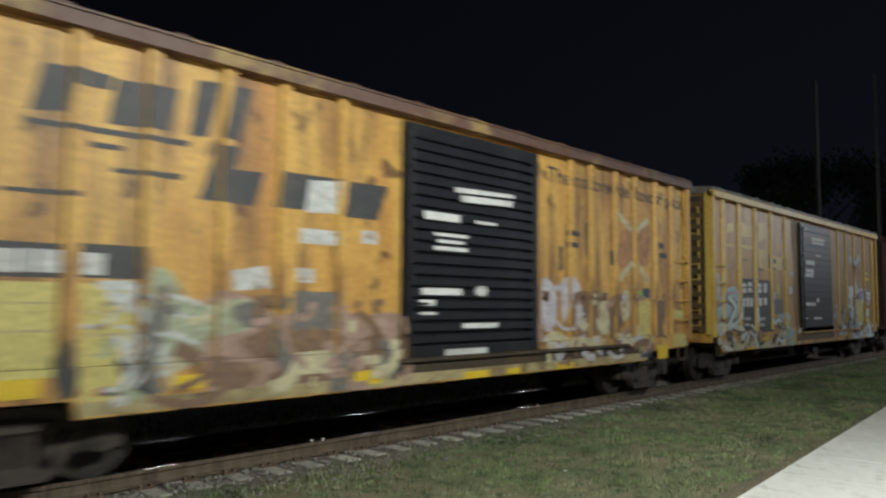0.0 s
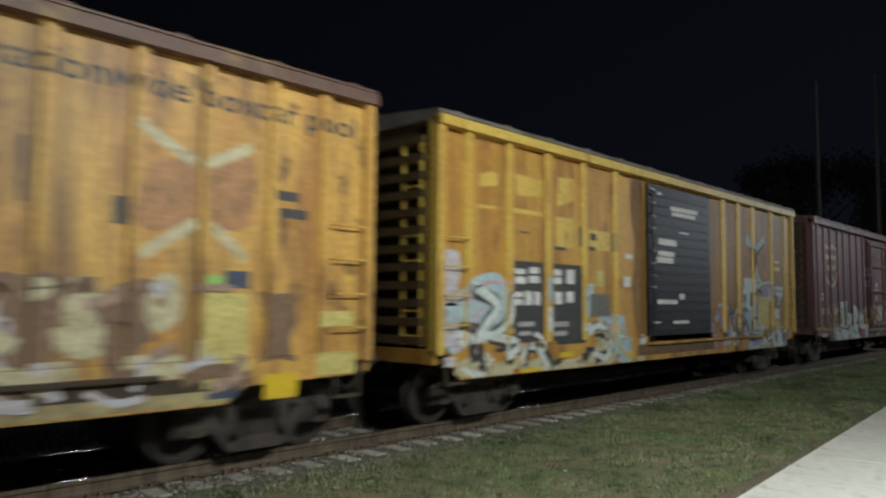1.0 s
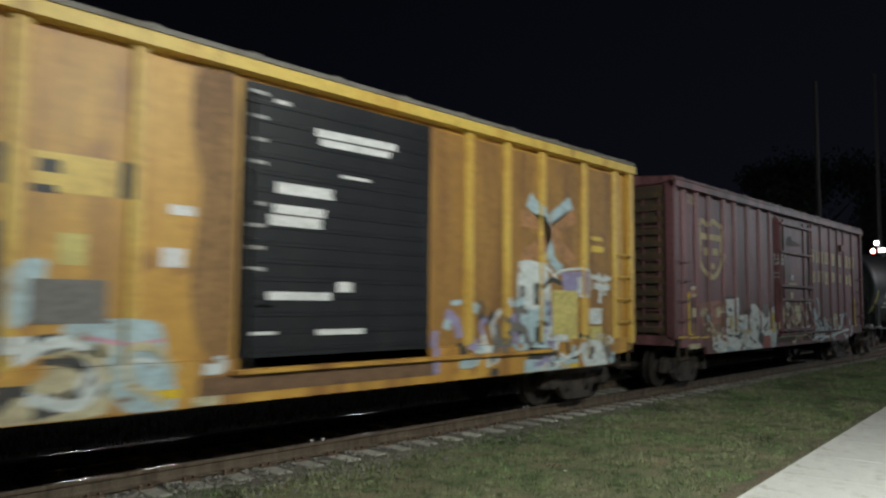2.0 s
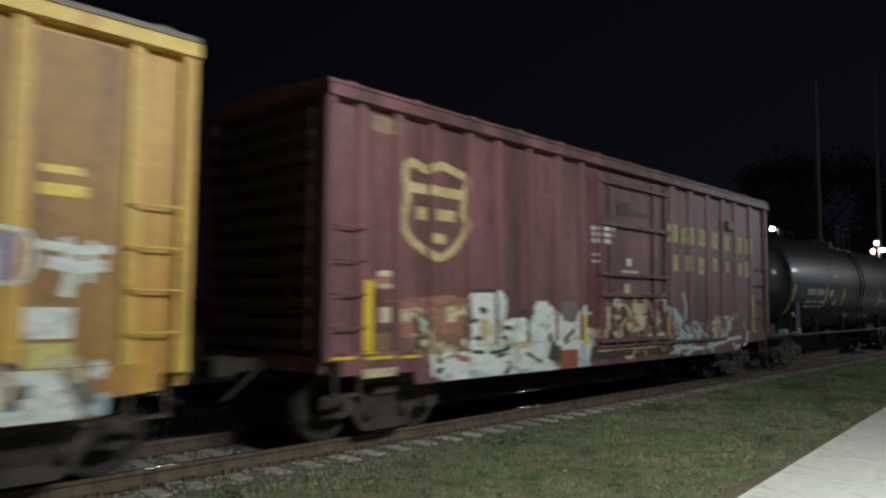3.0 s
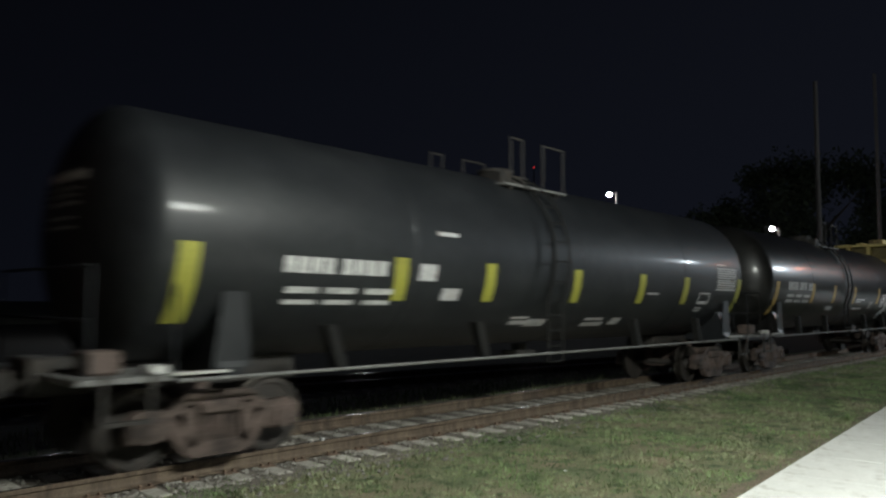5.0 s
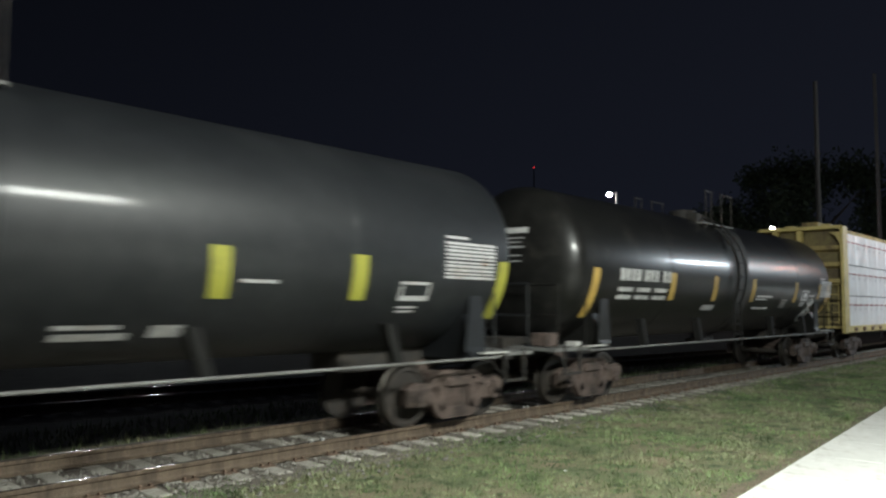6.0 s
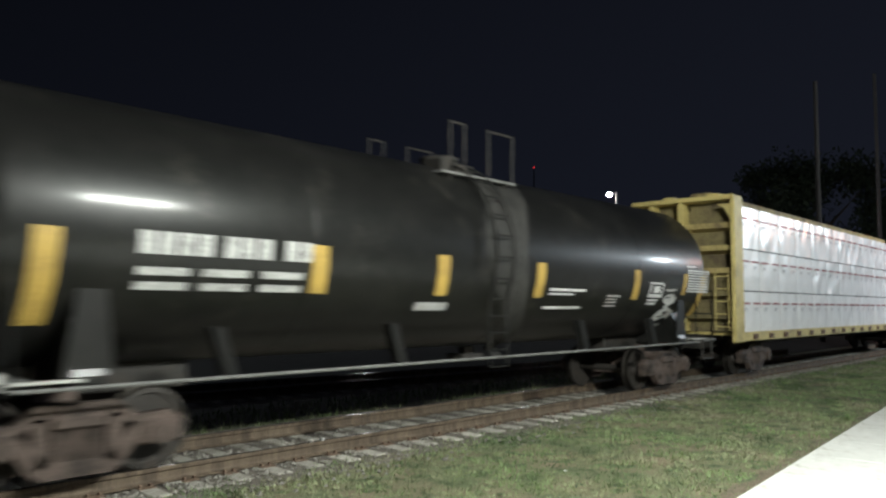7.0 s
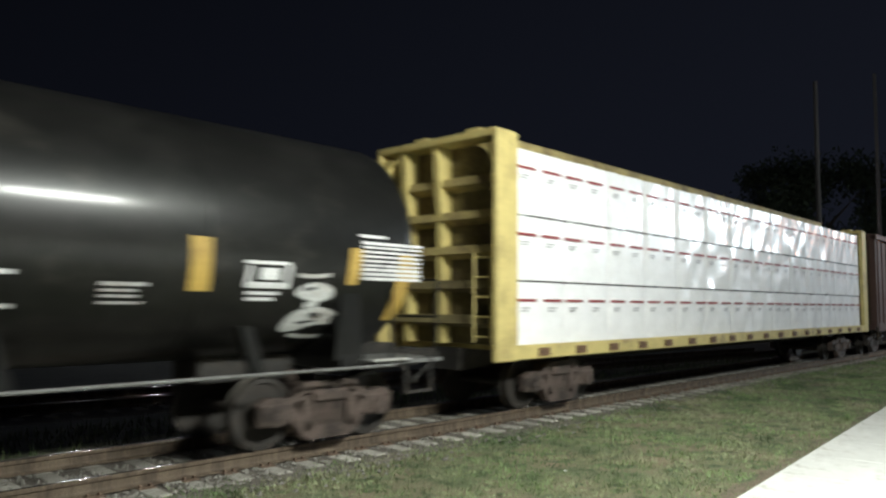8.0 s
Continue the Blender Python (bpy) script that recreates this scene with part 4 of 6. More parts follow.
decal("number_bar", [rect(1.05, 1.33, 2.00, 2.22),
                    rect(1.36, 1.47, 2.01, 2.23),
                    rect(1.50, 1.71, 2.01, 2.23),
                    rect(1.91, 2.12, 2.00, 2.22)],
      G_PALE, car_a, side_a, "white bars", 0.007)
decal("paint_panel", [rect(1.08, 1.69, 1.02, 1.92),
                    rect(1.91, 2.44, 0.72, 1.92)],
      G_CARD, car_a, side_a, "pale yellow painted panel", 0.005)
decal("panel_line", [rect(1.07, 1.68, 1.71, 1.73),
                    rect(1.91, 2.43, 1.62, 1.65),
                    rect(1.08, 1.65, 1.44, 1.47),
                    rect(1.96, 2.44, 1.39, 1.42),
                    rect(1.97, 2.41, 1.20, 1.22)],
      M_GOLD, car_a, side_a, "", 0.007)
decal("paint_patch", [rect(4.41, 5.11, 1.41, 1.88),
                    rect(3.71, 4.05, 1.45, 1.74)],
      G_GREY, car_a, side_a, "dark grey painted-out patch", 0.009)
decal("reflective_tape", [rect(1.11, 1.55, 0.84, 1.02),
                    rect(5.34, 5.79, 0.67, 0.86),
                    rect(2.85, 3.23, 0.81, 0.96),
                    rect(7.47, 8.07, 0.61, 0.72),
                    rect(8.50, 8.87, 0.61, 0.71),
                    rect(9.93, 10.46, 0.62, 0.72)],
      M_REFLECT, car_a, side_a, "yellow reflective tape", 0.011)
decal("paint_patch", [[(4.47, 1.13), (5.03, 1.15), (4.95, 0.86), (4.43, 0.87)],
                    rect(5.46, 5.79, 0.93, 1.05),
                    [(2.75, 1.11), (2.90, 1.19), (3.04, 1.04), (2.78, 0.96)]],
      G_CREAM, car_a, side_a, "cream paint patch", 0.009)
decal("red_label", [rect(2.06, 2.24, 0.81, 0.89)],
      G_RED, car_a, side_a, "small red label", 0.011)
decal("stencil_bar", [[(7.25, 3.51), (8.72, 3.55), (8.72, 3.49), (7.26, 3.43)],
                    [(7.38, 3.40), (8.67, 3.44), (8.64, 3.34), (7.41, 3.30)],
                    rect(6.59, 7.36, 2.97, 3.09),
                    rect(7.72, 8.24, 2.99, 3.04),
                    rect(6.80, 7.55, 2.74, 2.79),
                    rect(6.87, 7.46, 2.64, 2.69),
                    rect(6.80, 7.55, 2.53, 2.59),
                    rect(6.55, 7.42, 1.87, 1.97),
                    rect(6.50, 6.83, 1.71, 1.80),
                    rect(6.52, 6.86, 1.58, 1.62),
                    rect(7.44, 8.28, 1.37, 1.45)],
      M_WHITE, car_a, side_a, "white stencilled lines", 0.005)
decal("stencil_bar", [[(7.77, 2.01), (7.96, 2.03), (8.04, 1.94), (7.96, 1.86), (7.77, 1.87), (7.70, 1.94)],
                    rect(7.06, 8.02, 0.98, 1.07)],
      G_PALE, car_a, side_a, "", 0.005)
decal("stencil_bar", [rect(10.33, 10.79, 3.00, 3.10),
                    rect(10.32, 10.75, 2.79, 2.89),
                    rect(13.78, 14.14, 2.98, 3.10),
                    rect(13.82, 14.27, 2.77, 2.89),
                    rect(10.11, 10.22, 2.35, 2.80),
                    rect(10.99, 11.05, 2.67, 3.30),
                    rect(11.87, 12.01, 2.53, 2.82)],
      M_FADED_BLACK, car_a, side_a, "faded black lines", 0.005)
decal("graffiti", [ribbon([(12.09, 3.63), (12.74, 3.28)], 0.13),
                    ribbon([(13.45, 3.56), (12.86, 3.27)], 0.13),
                    ribbon([(12.78, 2.62), (12.15, 2.22)], 0.13),
                    ribbon([(12.97, 2.60), (13.41, 2.23)], 0.13)],
      G_CREAM, car_a, side_a, "cream crossed strokes", 0.005)
decal("graffiti", [rounded([(12.24, 3.19), (12.75, 3.25), (12.76, 2.62), (12.06, 2.53)]),
                    rounded([(12.90, 3.23), (13.49, 3.43), (13.44, 2.63), (12.97, 2.64)])],
      G_FADED_RED, car_a, side_a, "faint orange paint", 0.003)
decal("graffiti", [rounded([(9.58, 2.16), (9.87, 2.14), (10.04, 1.83), (9.97, 1.34), (9.61, 1.35)]),
                    rounded([(10.15, 2.12), (10.47, 2.26), (10.78, 2.11), (10.85, 1.58), (10.48, 1.71), (10.28, 1.39), (10.16, 1.77)]),
                    ribbon(rounded([(9.91, 2.02), (10.18, 2.06)], False), 0.10),
                    rounded([(10.60, 1.61), (10.95, 1.58), (10.95, 1.37), (10.64, 1.38)])],
      G_LILAC, car_a, side_a, "pale lilac graffiti", 0.005)
decal("graffiti", [rounded([(11.40, 1.89), (11.75, 1.93), (11.81, 1.21), (11.37, 1.29)]),
                    rounded([(12.27, 1.94), (12.57, 2.03), (12.62, 1.56), (12.28, 1.42)]),
                    rect(10.25, 10.81, 0.96, 1.16),
                    rect(11.13, 11.55, 0.95, 1.16),
                    rect(12.00, 12.68, 0.93, 1.19),
                    rect(12.79, 12.88, 0.63, 1.33)],
      G_CREAM, car_a, side_a, "cream graffiti fill", 0.007)
decal("graffiti", [rounded([(10.86, 1.85), (11.35, 1.99), (11.41, 1.29), (11.04, 1.03), (10.80, 1.31)]),
                    rounded([(11.80, 1.79), (12.27, 1.94), (12.28, 1.34), (11.91, 0.99)]),
                    [(13.60, 1.88), (13.86, 1.84), (14.12, 1.87), (14.16, 1.52), (14.05, 1.30), (14.12, 1.02), (13.82, 1.08), (13.62, 1.04), (13.68, 1.45)]],
      G_MUD, car_a, side_a, "brown graffiti outlines", 0.005)
decal("paint_panel", [rect(12.88, 13.47, 0.78, 1.84),
                    rect(14.47, 15.03, 1.44, 1.64),
                    rect(14.41, 15.03, 0.84, 1.12)],
      G_CARD, car_a, side_a, "pale yellow card panel", 0.009)
decal("sticker", [rect(12.90, 13.12, 1.89, 2.04)],
      G_BRIGHTGREEN, car_a, side_a, "bright green sticker", 0.011)
decal("sticker", [rect(13.16, 13.46, 1.90, 2.10),
                    rect(12.94, 13.31, 0.67, 0.85)],
      G_NAVY, car_a, side_a, "dark blue sticker", 0.011)
decal("reflective_tape", [rect(13.66, 14.12, 0.61, 0.90),
                    rect(9.90, 10.31, 0.49, 0.64)],
      M_REFLECT, car_a, side_a, "yellow reflective tape", 0.011)
decal("weathered_panel", [rect(9.64, 10.33, 1.12, 4.34), rect(10.57, 11.28, 1.12, 4.34), rect(11.52, 12.28, 1.12, 4.34), rect(12.52, 13.62, 1.12, 4.34), rect(13.88, 14.72, 1.12, 4.34)],
      M_BROWNED, car_b, side_b, "browner weathered yellow panel", 0.0015)
decal("rust_stain", [rounded([(5.86, 4.34), (6.10, 4.36), (6.33, 4.34), (6.36, 2.6), (6.34, 1.14), (6.02, 1.2), (5.84, 1.9), (5.94, 3.0), (5.80, 3.7)])],
      M_RUST_STAIN, car_b, side_b, "brown rust streaks beside the door", 0.0025)
decal("number_panel", [rect(1.89, 2.75, 1.11, 2.47),
                    rect(3.04, 3.97, 1.04, 2.47)],
      M_FADED_BLACK, car_b, side_b, "black number panel", 0.007)
decal("number_bar", [rect(1.92, 2.22, 2.25, 2.34),
                    rect(1.93, 2.22, 2.09, 2.21),
                    rect(2.32, 2.60, 2.27, 2.38),
                    rect(2.32, 2.61, 2.11, 2.23),
                    rect(3.05, 3.29, 2.26, 2.37),
                    rect(3.05, 3.29, 2.11, 2.23),
                    rect(3.44, 3.70, 2.12, 2.38),
                    rect(1.89, 2.13, 1.86, 1.95),
                    rect(1.89, 2.13, 1.73, 1.83),
                    rect(2.19, 2.40, 1.73, 1.97),
                    rect(2.47, 2.63, 1.73, 1.96),
                    rect(3.06, 3.30, 1.75, 1.97),
                    rect(3.43, 3.67, 1.78, 1.98)],
      M_WHITE, car_b, side_b, "white bars on the panel", 0.009)
decal("number_bar", [rect(2.00, 2.47, 1.37, 1.45),
                    rect(2.03, 2.37, 1.22, 1.29),
                    rect(3.02, 3.50, 1.35, 1.44),
                    rect(3.04, 3.45, 1.19, 1.27)],
      G_GREY2, car_b, side_b, "grey small lines", 0.009)
decal("emblem", [[(1.05, 3.82), (1.33, 3.90), (1.58, 3.85), (1.55, 3.68), (0.99, 3.61)],
                    [(0.96, 3.32), (1.60, 3.34), (1.60, 3.29), (0.95, 3.26)],
                    [(1.93, 3.94), (2.71, 3.92), (2.69, 3.62), (1.98, 3.58)],
                    [(1.89, 3.35), (2.73, 3.36), (2.71, 3.28), (1.89, 3.27)],
                    [(3.20, 4.04), (3.91, 4.09), (3.91, 3.73), (3.16, 3.50)],
                    rect(3.12, 3.93, 2.78, 3.32),
                    rect(4.20, 5.08, 2.79, 3.17)],
      M_YELLOW_POST, car_b, side_b, "faint light yellow emblem", 0.003)
decal("scuff", [rect(3.08, 3.42, 2.72, 2.78),
                    rect(4.20, 4.43, 2.77, 2.85),
                    rect(4.25, 4.46, 2.97, 3.10),
                    rect(3.88, 3.97, 2.82, 3.20),
                    rect(5.03, 5.17, 2.79, 3.17),
                    rect(2.04, 2.31, 2.95, 2.98),
                    rect(2.78, 2.84, 3.53, 3.94)],
      M_FADED_BLACK, car_b, side_b, "black scuff marks", 0.005)
decal("graffiti", [rounded([(0.60, 1.94), (0.94, 2.17), (1.42, 2.25), (1.72, 2.04), (1.73, 1.58), (0.98, 1.10), (0.58, 1.59)]),
                    rounded([(0.16, 1.68), (0.55, 1.71), (0.55, 1.12), (0.25, 1.02)]),
                    rounded([(4.56, 1.52), (5.41, 1.55), (5.58, 1.29), (5.68, 0.60), (5.23, 0.54), (4.74, 1.23)]),
                    rect(2.80, 2.98, 1.79, 2.22),
                    rounded([(4.05, 2.03), (4.38, 2.12), (4.22, 1.56), (4.06, 1.52)])],
      G_BLUE, car_b, side_b, "pale blue graffiti fill", 0.005)
decal("graffiti", [rounded([(0.16, 2.51), (0.53, 2.52), (0.52, 2.03), (0.18, 2.05)]),
                    rounded([(0.19, 1.98), (0.52, 1.99), (0.53, 1.73), (0.20, 1.73)]),
                    rounded([(0.26, 1.42), (0.56, 1.44), (0.55, 1.06), (0.32, 1.07)]),
                    rect(0.12, 0.40, 0.81, 0.95)],
      G_LILAC, car_b, side_b, "pale pink faded paint", 0.005)
decal("graffiti", [rounded([(0.43, 0.83), (0.79, 0.94), (1.06, 0.79), (1.46, 0.82), (1.99, 0.72), (2.55, 0.84), (3.27, 0.76), (4.07, 0.86), (4.74, 1.23), (4.99, 0.64), (4.08, 0.55), (2.73, 0.59), (1.47, 0.60), (0.47, 0.65)])],
      G_CREAM, car_b, side_b, "cream graffiti base", 0.007)
decal("graffiti", [ribbon(rounded([(0.76, 1.95), (1.22, 1.86), (1.44, 1.68), (0.79, 1.05), (1.12, 0.78)], False), 0.24),
                    ribbon(rounded([(1.86, 1.94), (1.73, 1.45), (1.31, 1.20), (1.97, 1.11), (1.61, 0.81)], False), 0.22),
                    ribbon(rounded([(0.53, 1.35), (0.97, 1.34), (0.79, 1.11)], False), 0.20),
                    ribbon(rounded([(2.06, 0.71), (2.21, 1.03), (2.72, 0.87), (2.90, 0.64)], False), 0.18),
                    ribbon(rounded([(4.07, 1.25), (4.56, 1.32), (4.86, 0.90), (4.29, 0.73)], False), 0.20)],
      G_BLACK, car_b, side_b, "black graffiti outlines", 0.009)
decal("graffiti", [ribbon(rounded([(0.82, 2.04), (1.23, 1.88), (1.47, 1.68), (1.10, 1.34), (0.92, 1.04), (1.26, 0.80)], False), 0.16),
                    ribbon(rounded([(1.86, 1.91), (1.73, 1.45), (1.39, 1.25)], False), 0.13),
                    ribbon(rounded([(1.35, 1.22), (1.99, 1.11), (1.64, 0.88)], False), 0.13),
                    ribbon(rounded([(0.44, 1.30), (0.78, 1.23), (0.57, 1.12)], False), 0.12),
                    ribbon(rounded([(1.99, 0.72), (2.15, 1.02), (2.38, 1.03)], False), 0.12),
                    ribbon(rounded([(2.46, 1.02), (2.81, 0.65)], False), 0.12),
                    ribbon(rounded([(2.86, 1.71), (2.89, 1.28)], False), 0.13),
                    ribbon(rounded([(4.12, 1.17), (4.56, 1.36), (4.88, 1.06), (4.69, 0.74), (4.23, 0.85)], False), 0.12),
                    rect(3.96, 4.28, 1.25, 1.41)],
      G_WHITE, car_b, side_b, "white graffiti strokes", 0.011)
decal("graffiti", [ribbon(rounded([(0.70, 1.77), (0.95, 2.01), (1.42, 2.09), (1.87, 2.08)], False), 0.05),
                    ribbon(rounded([(0.78, 1.35), (0.96, 1.58), (1.09, 1.68)], False), 0.05),
                    ribbon(rounded([(4.74, 1.39), (5.22, 1.30), (5.54, 1.34)], False), 0.05)],
      G_PINKLINE, car_b, side_b, "pink graffiti edge", 0.011)
decal("red_label", [rect(1.80, 1.94, 0.61, 0.70)],
      G_RED, car_b, side_b, "small red label", 0.013)
decal("reflective_tape", [rect(1.96, 2.56, 0.59, 0.67),
                    rect(3.13, 3.58, 0.81, 0.90),
                    rect(5.38, 5.72, 0.72, 0.82)],
      M_REFLECT, car_b, side_b, "yellow reflective tape", 0.013)
decal("tag_plate", [rect(5.57, 5.87, 2.68, 2.79),
                    rect(5.50, 5.76, 2.11, 2.32)],
      M_WHITE, car_b, side_b, "white tag", 0.007)
decal("tag_plate", [rect(4.47, 4.73, 2.09, 2.40)],
      G_CARD, car_b, side_b, "pale yellow plate", 0.007)
decal("paint_patch", [rect(4.23, 4.95, 1.52, 1.95)],
      G_GREY, car_b, side_b, "dark grey painted-out patch", 0.011)
decal("stencil_bar", [[(7.43, 3.94), (8.81, 3.96), (8.81, 3.86), (7.43, 3.84)],
                    [(7.50, 3.82), (8.72, 3.83), (8.66, 3.74), (7.50, 3.73)],
                    rect(7.85, 8.34, 3.36, 3.40),
                    rect(6.86, 7.71, 3.05, 3.19),
                    rect(6.83, 7.59, 2.81, 2.92),
                    rect(6.77, 7.54, 2.66, 2.79),
                    rect(6.77, 7.71, 1.77, 1.87),
                    rect(7.50, 8.27, 1.34, 1.41),
                    rect(6.55, 6.90, 1.36, 1.40),
                    rect(6.82, 7.02, 4.14, 4.19),
                    rect(7.81, 8.06, 1.88, 2.01)],
      M_WHITE, car_b, side_b, "white stencilled lines", 0.005)
decal("hinge_mark", [rect(6.47, 6.70, z - 0.022, z + 0.022) for z in (4.22, 3.93, 3.66, 3.39, 2.90, 2.64, 2.38, 2.13)],
      G_GREY2, car_b, side_b, "worn bright mark along the door edge", 0.020)
decal("graffiti", [ribbon([(11.99, 3.55), (12.50, 3.22), (12.63, 2.55)], 0.28),
                    ribbon([(13.29, 3.62), (12.67, 3.25)], 0.24),
                    ribbon([(12.64, 2.55), (12.97, 2.35)], 0.20)],
      G_BLUE, car_b, side_b, "faded blue crossed strokes", 0.005)
decal("graffiti", [ribbon(rounded([(11.77, 3.21), (12.43, 3.13), (12.49, 2.88), (11.99, 2.58), (11.80, 2.58)], False), 0.28),
                    ribbon(rounded([(13.41, 3.40), (12.79, 3.09), (12.89, 2.81), (13.39, 2.50)], False), 0.26)],
      G_FADED_RED, car_b, side_b, "faded orange crossed strokes", 0.005)
decal("graffiti", [ribbon(rounded([(11.71, 2.42), (11.99, 2.47), (12.51, 2.40), (12.83, 2.19)], False), 0.06),
                    rounded([(11.71, 2.39), (12.19, 2.46), (12.54, 2.32), (12.62, 1.70), (12.18, 1.59), (11.75, 1.60)])],
      G_WHITE, car_b, side_b, "white graffiti fill", 0.007)
decal("graffiti", [rounded([(11.75, 1.60), (12.18, 1.67), (12.62, 1.70), (12.67, 1.14), (12.26, 0.90), (11.78, 0.93)]),
                    rect(11.79, 13.40, 0.61, 0.82)],
      G_BLUE, car_b, side_b, "pale blue graffiti fill", 0.009)
decal("graffiti", [rect(12.14, 12.29, 1.73, 2.11),
                    rect(11.74, 11.86, 1.60, 2.06),
                    ribbon(rounded([(12.31, 2.03), (12.66, 2.18), (12.98, 2.11)], False), 0.09),
                    ribbon(rounded([(12.22, 1.38), (12.34, 1.43), (12.50, 1.37)], False), 0.09),
                    ribbon(rounded([(11.87, 0.93), (12.74, 0.86)], False), 0.20),
                    rect(12.17, 12.32, 1.06, 1.38),
                    ribbon(rounded([(12.49, 1.59), (12.68, 1.62)], False), 0.10),
                    ribbon(rounded([(13.02, 1.07), (13.14, 0.83), (13.39, 0.81)], False), 0.08),
                    ribbon(rounded([(13.50, 1.19), (14.05, 1.07)], False), 0.08)],
      G_BLACK, car_b, side_b, "black graffiti outlines", 0.009)
decal("graffiti", [[(12.97, 2.32), (13.79, 2.37), (13.78, 1.93), (13.04, 1.97)]],
      G_PURPLE, car_b, side_b, "purple graffiti fill", 0.009)
decal("graffiti", [ribbon(rounded([(12.74, 2.22), (12.97, 2.35), (13.86, 2.39), (13.87, 1.93), (13.51, 1.92)], False), 0.05),
                    ribbon([(13.98, 2.28), (14.30, 2.24), (14.66, 2.26)], 0.09),
                    ribbon([(14.05, 2.12), (14.34, 2.06), (14.62, 2.10)], 0.12),
                    ribbon([(14.22, 2.36), (14.30, 2.02), (14.24, 1.78)], 0.11),
                    ribbon([(14.48, 2.34), (14.44, 1.92)], 0.08),
                    rect(13.50, 13.63, 1.95, 2.26),
                    rounded([(13.57, 1.04), (14.27, 1.06), (14.39, 0.57), (13.62, 0.61)]),
                    ribbon(rounded([(13.08, 0.83), (13.39, 0.87), (13.57, 1.04)], False), 0.08),
                    rect(13.88, 14.32, 1.38, 1.68)],
      G_WHITE, car_b, side_b, "white graffiti strokes", 0.011)
decal("graffiti", [[(14.19, 1.06), (14.41, 1.05), (14.66, 0.64), (14.43, 0.58)],
                    rect(13.98, 14.27, 1.45, 1.63),
                    rect(13.68, 13.95, 0.84, 0.96)],
      G_GREY, car_b, side_b, "dark graffiti shading", 0.013)
decal("paint_panel", [rect(12.68, 13.48, 1.12, 2.00),
                    rect(13.89, 14.33, 1.09, 1.34)],
      G_CARD, car_b, side_b, "pale yellow painted panel", 0.013)
decal("red_label", [rect(12.72, 12.87, 0.65, 0.74)],
      G_RED, car_b, side_b, "small red label", 0.015)
decal("reflective_tape", [rect(12.89, 13.40, 0.62, 0.69),
                    rect(13.98, 14.35, 2.97, 3.05),
                    rect(13.96, 14.40, 2.75, 2.87)],
      M_REFLECT, car_b, side_b, "faded yellow marks", 0.015)
decal("emblem", [ribbon(rounded([(1.45, 3.67), (1.59, 3.78), (1.88, 3.71), (2.19, 3.81), (2.52, 3.75), (2.76, 3.68), (2.72, 3.42), (2.69, 3.13), (2.77, 2.94), (2.55, 2.62), (2.15, 2.42), (1.76, 2.56), (1.48, 2.75), (1.43, 2.99), (1.51, 3.25), (1.47, 3.51), (1.45, 3.67)], False), 0.13),
                    rect(1.55, 2.66, 3.34, 3.49),
                    rect(1.67, 1.90, 2.96, 3.15),
                    rect(2.05, 2.52, 2.98, 3.15),
                    rect(1.98, 2.30, 2.63, 2.78)],
      M_GOLD, car_c, side_c, "faded gold shield outline with bars", 0.005)
decal("paint_patch", [rect(0.81, 1.29, 4.11, 4.33)],
      M_GOLD_WORN, car_c, side_c, "faded gold patch", 0.005)
decal("lettering", [rect(9.50, 10.01, 3.16, 3.56),
                    rect(10.19, 10.40, 3.16, 3.55),
                    rect(10.46, 10.80, 3.15, 3.55),
                    rect(11.10, 11.48, 3.16, 3.57),
                    rect(11.82, 12.19, 3.14, 3.55),
                    rect(12.45, 12.90, 3.13, 3.53),
                    rect(13.25, 13.74, 3.13, 3.55),
                    rect(13.89, 14.33, 3.13, 3.54)],
      M_GOLD, car_c, side_c, "gold block shapes in a row", 0.005)
decal("lettering", [rect(9.66, 10.00, 2.50, 2.88),
                    rect(10.35, 10.65, 2.54, 2.90),
                    rect(11.07, 11.42, 2.48, 2.89),
                    rect(11.85, 12.14, 2.58, 2.91),
                    rect(12.53, 12.87, 2.58, 2.85),
                    rect(13.29, 13.71, 2.53, 2.86),
                    rect(13.88, 14.18, 2.50, 2.91)],
      M_GOLD, car_c, side_c, "gold block shapes in a row", 0.005)
decal("reflective_tape", [rect(0.67, 0.87, 1.07, 2.05),
                    rect(0.11, 0.53, 1.01, 1.05),
                    rect(0.69, 1.22, 0.99, 1.03),
                    rect(1.35, 1.87, 0.98, 1.02),
                    rect(5.95, 6.15, 1.02, 1.55)],
      M_REFLECT, car_c, side_c, "yellow reflective tape", 0.013)
decal("smear", [[(7.24, 3.57), (7.33, 3.77), (7.61, 3.85), (7.69, 3.71), (8.09, 3.68), (8.47, 3.59), (7.93, 3.55), (7.47, 3.53)]],
      G_SMEAR, car_c, side_c, "dark grey smear", 0.005)
decal("reflective_tape", [rect(9.33, 9.54, 1.01, 1.52),
                    rect(14.19, 14.44, 1.06, 2.05)],
      M_REFLECT, car_c, side_c, "yellow reflective tape", 0.013)
decal("graffiti", [rounded([(1.40, 1.71), (1.93, 1.84), (2.66, 1.82), (2.72, 1.29), (1.95, 1.32), (1.45, 1.27)]),
                    rounded([(0.89, 2.07), (1.18, 2.17), (1.18, 1.95), (0.89, 1.95)])],
      G_RUSTPINK, car_c, side_c, "faded rusty pink paint", 0.005)
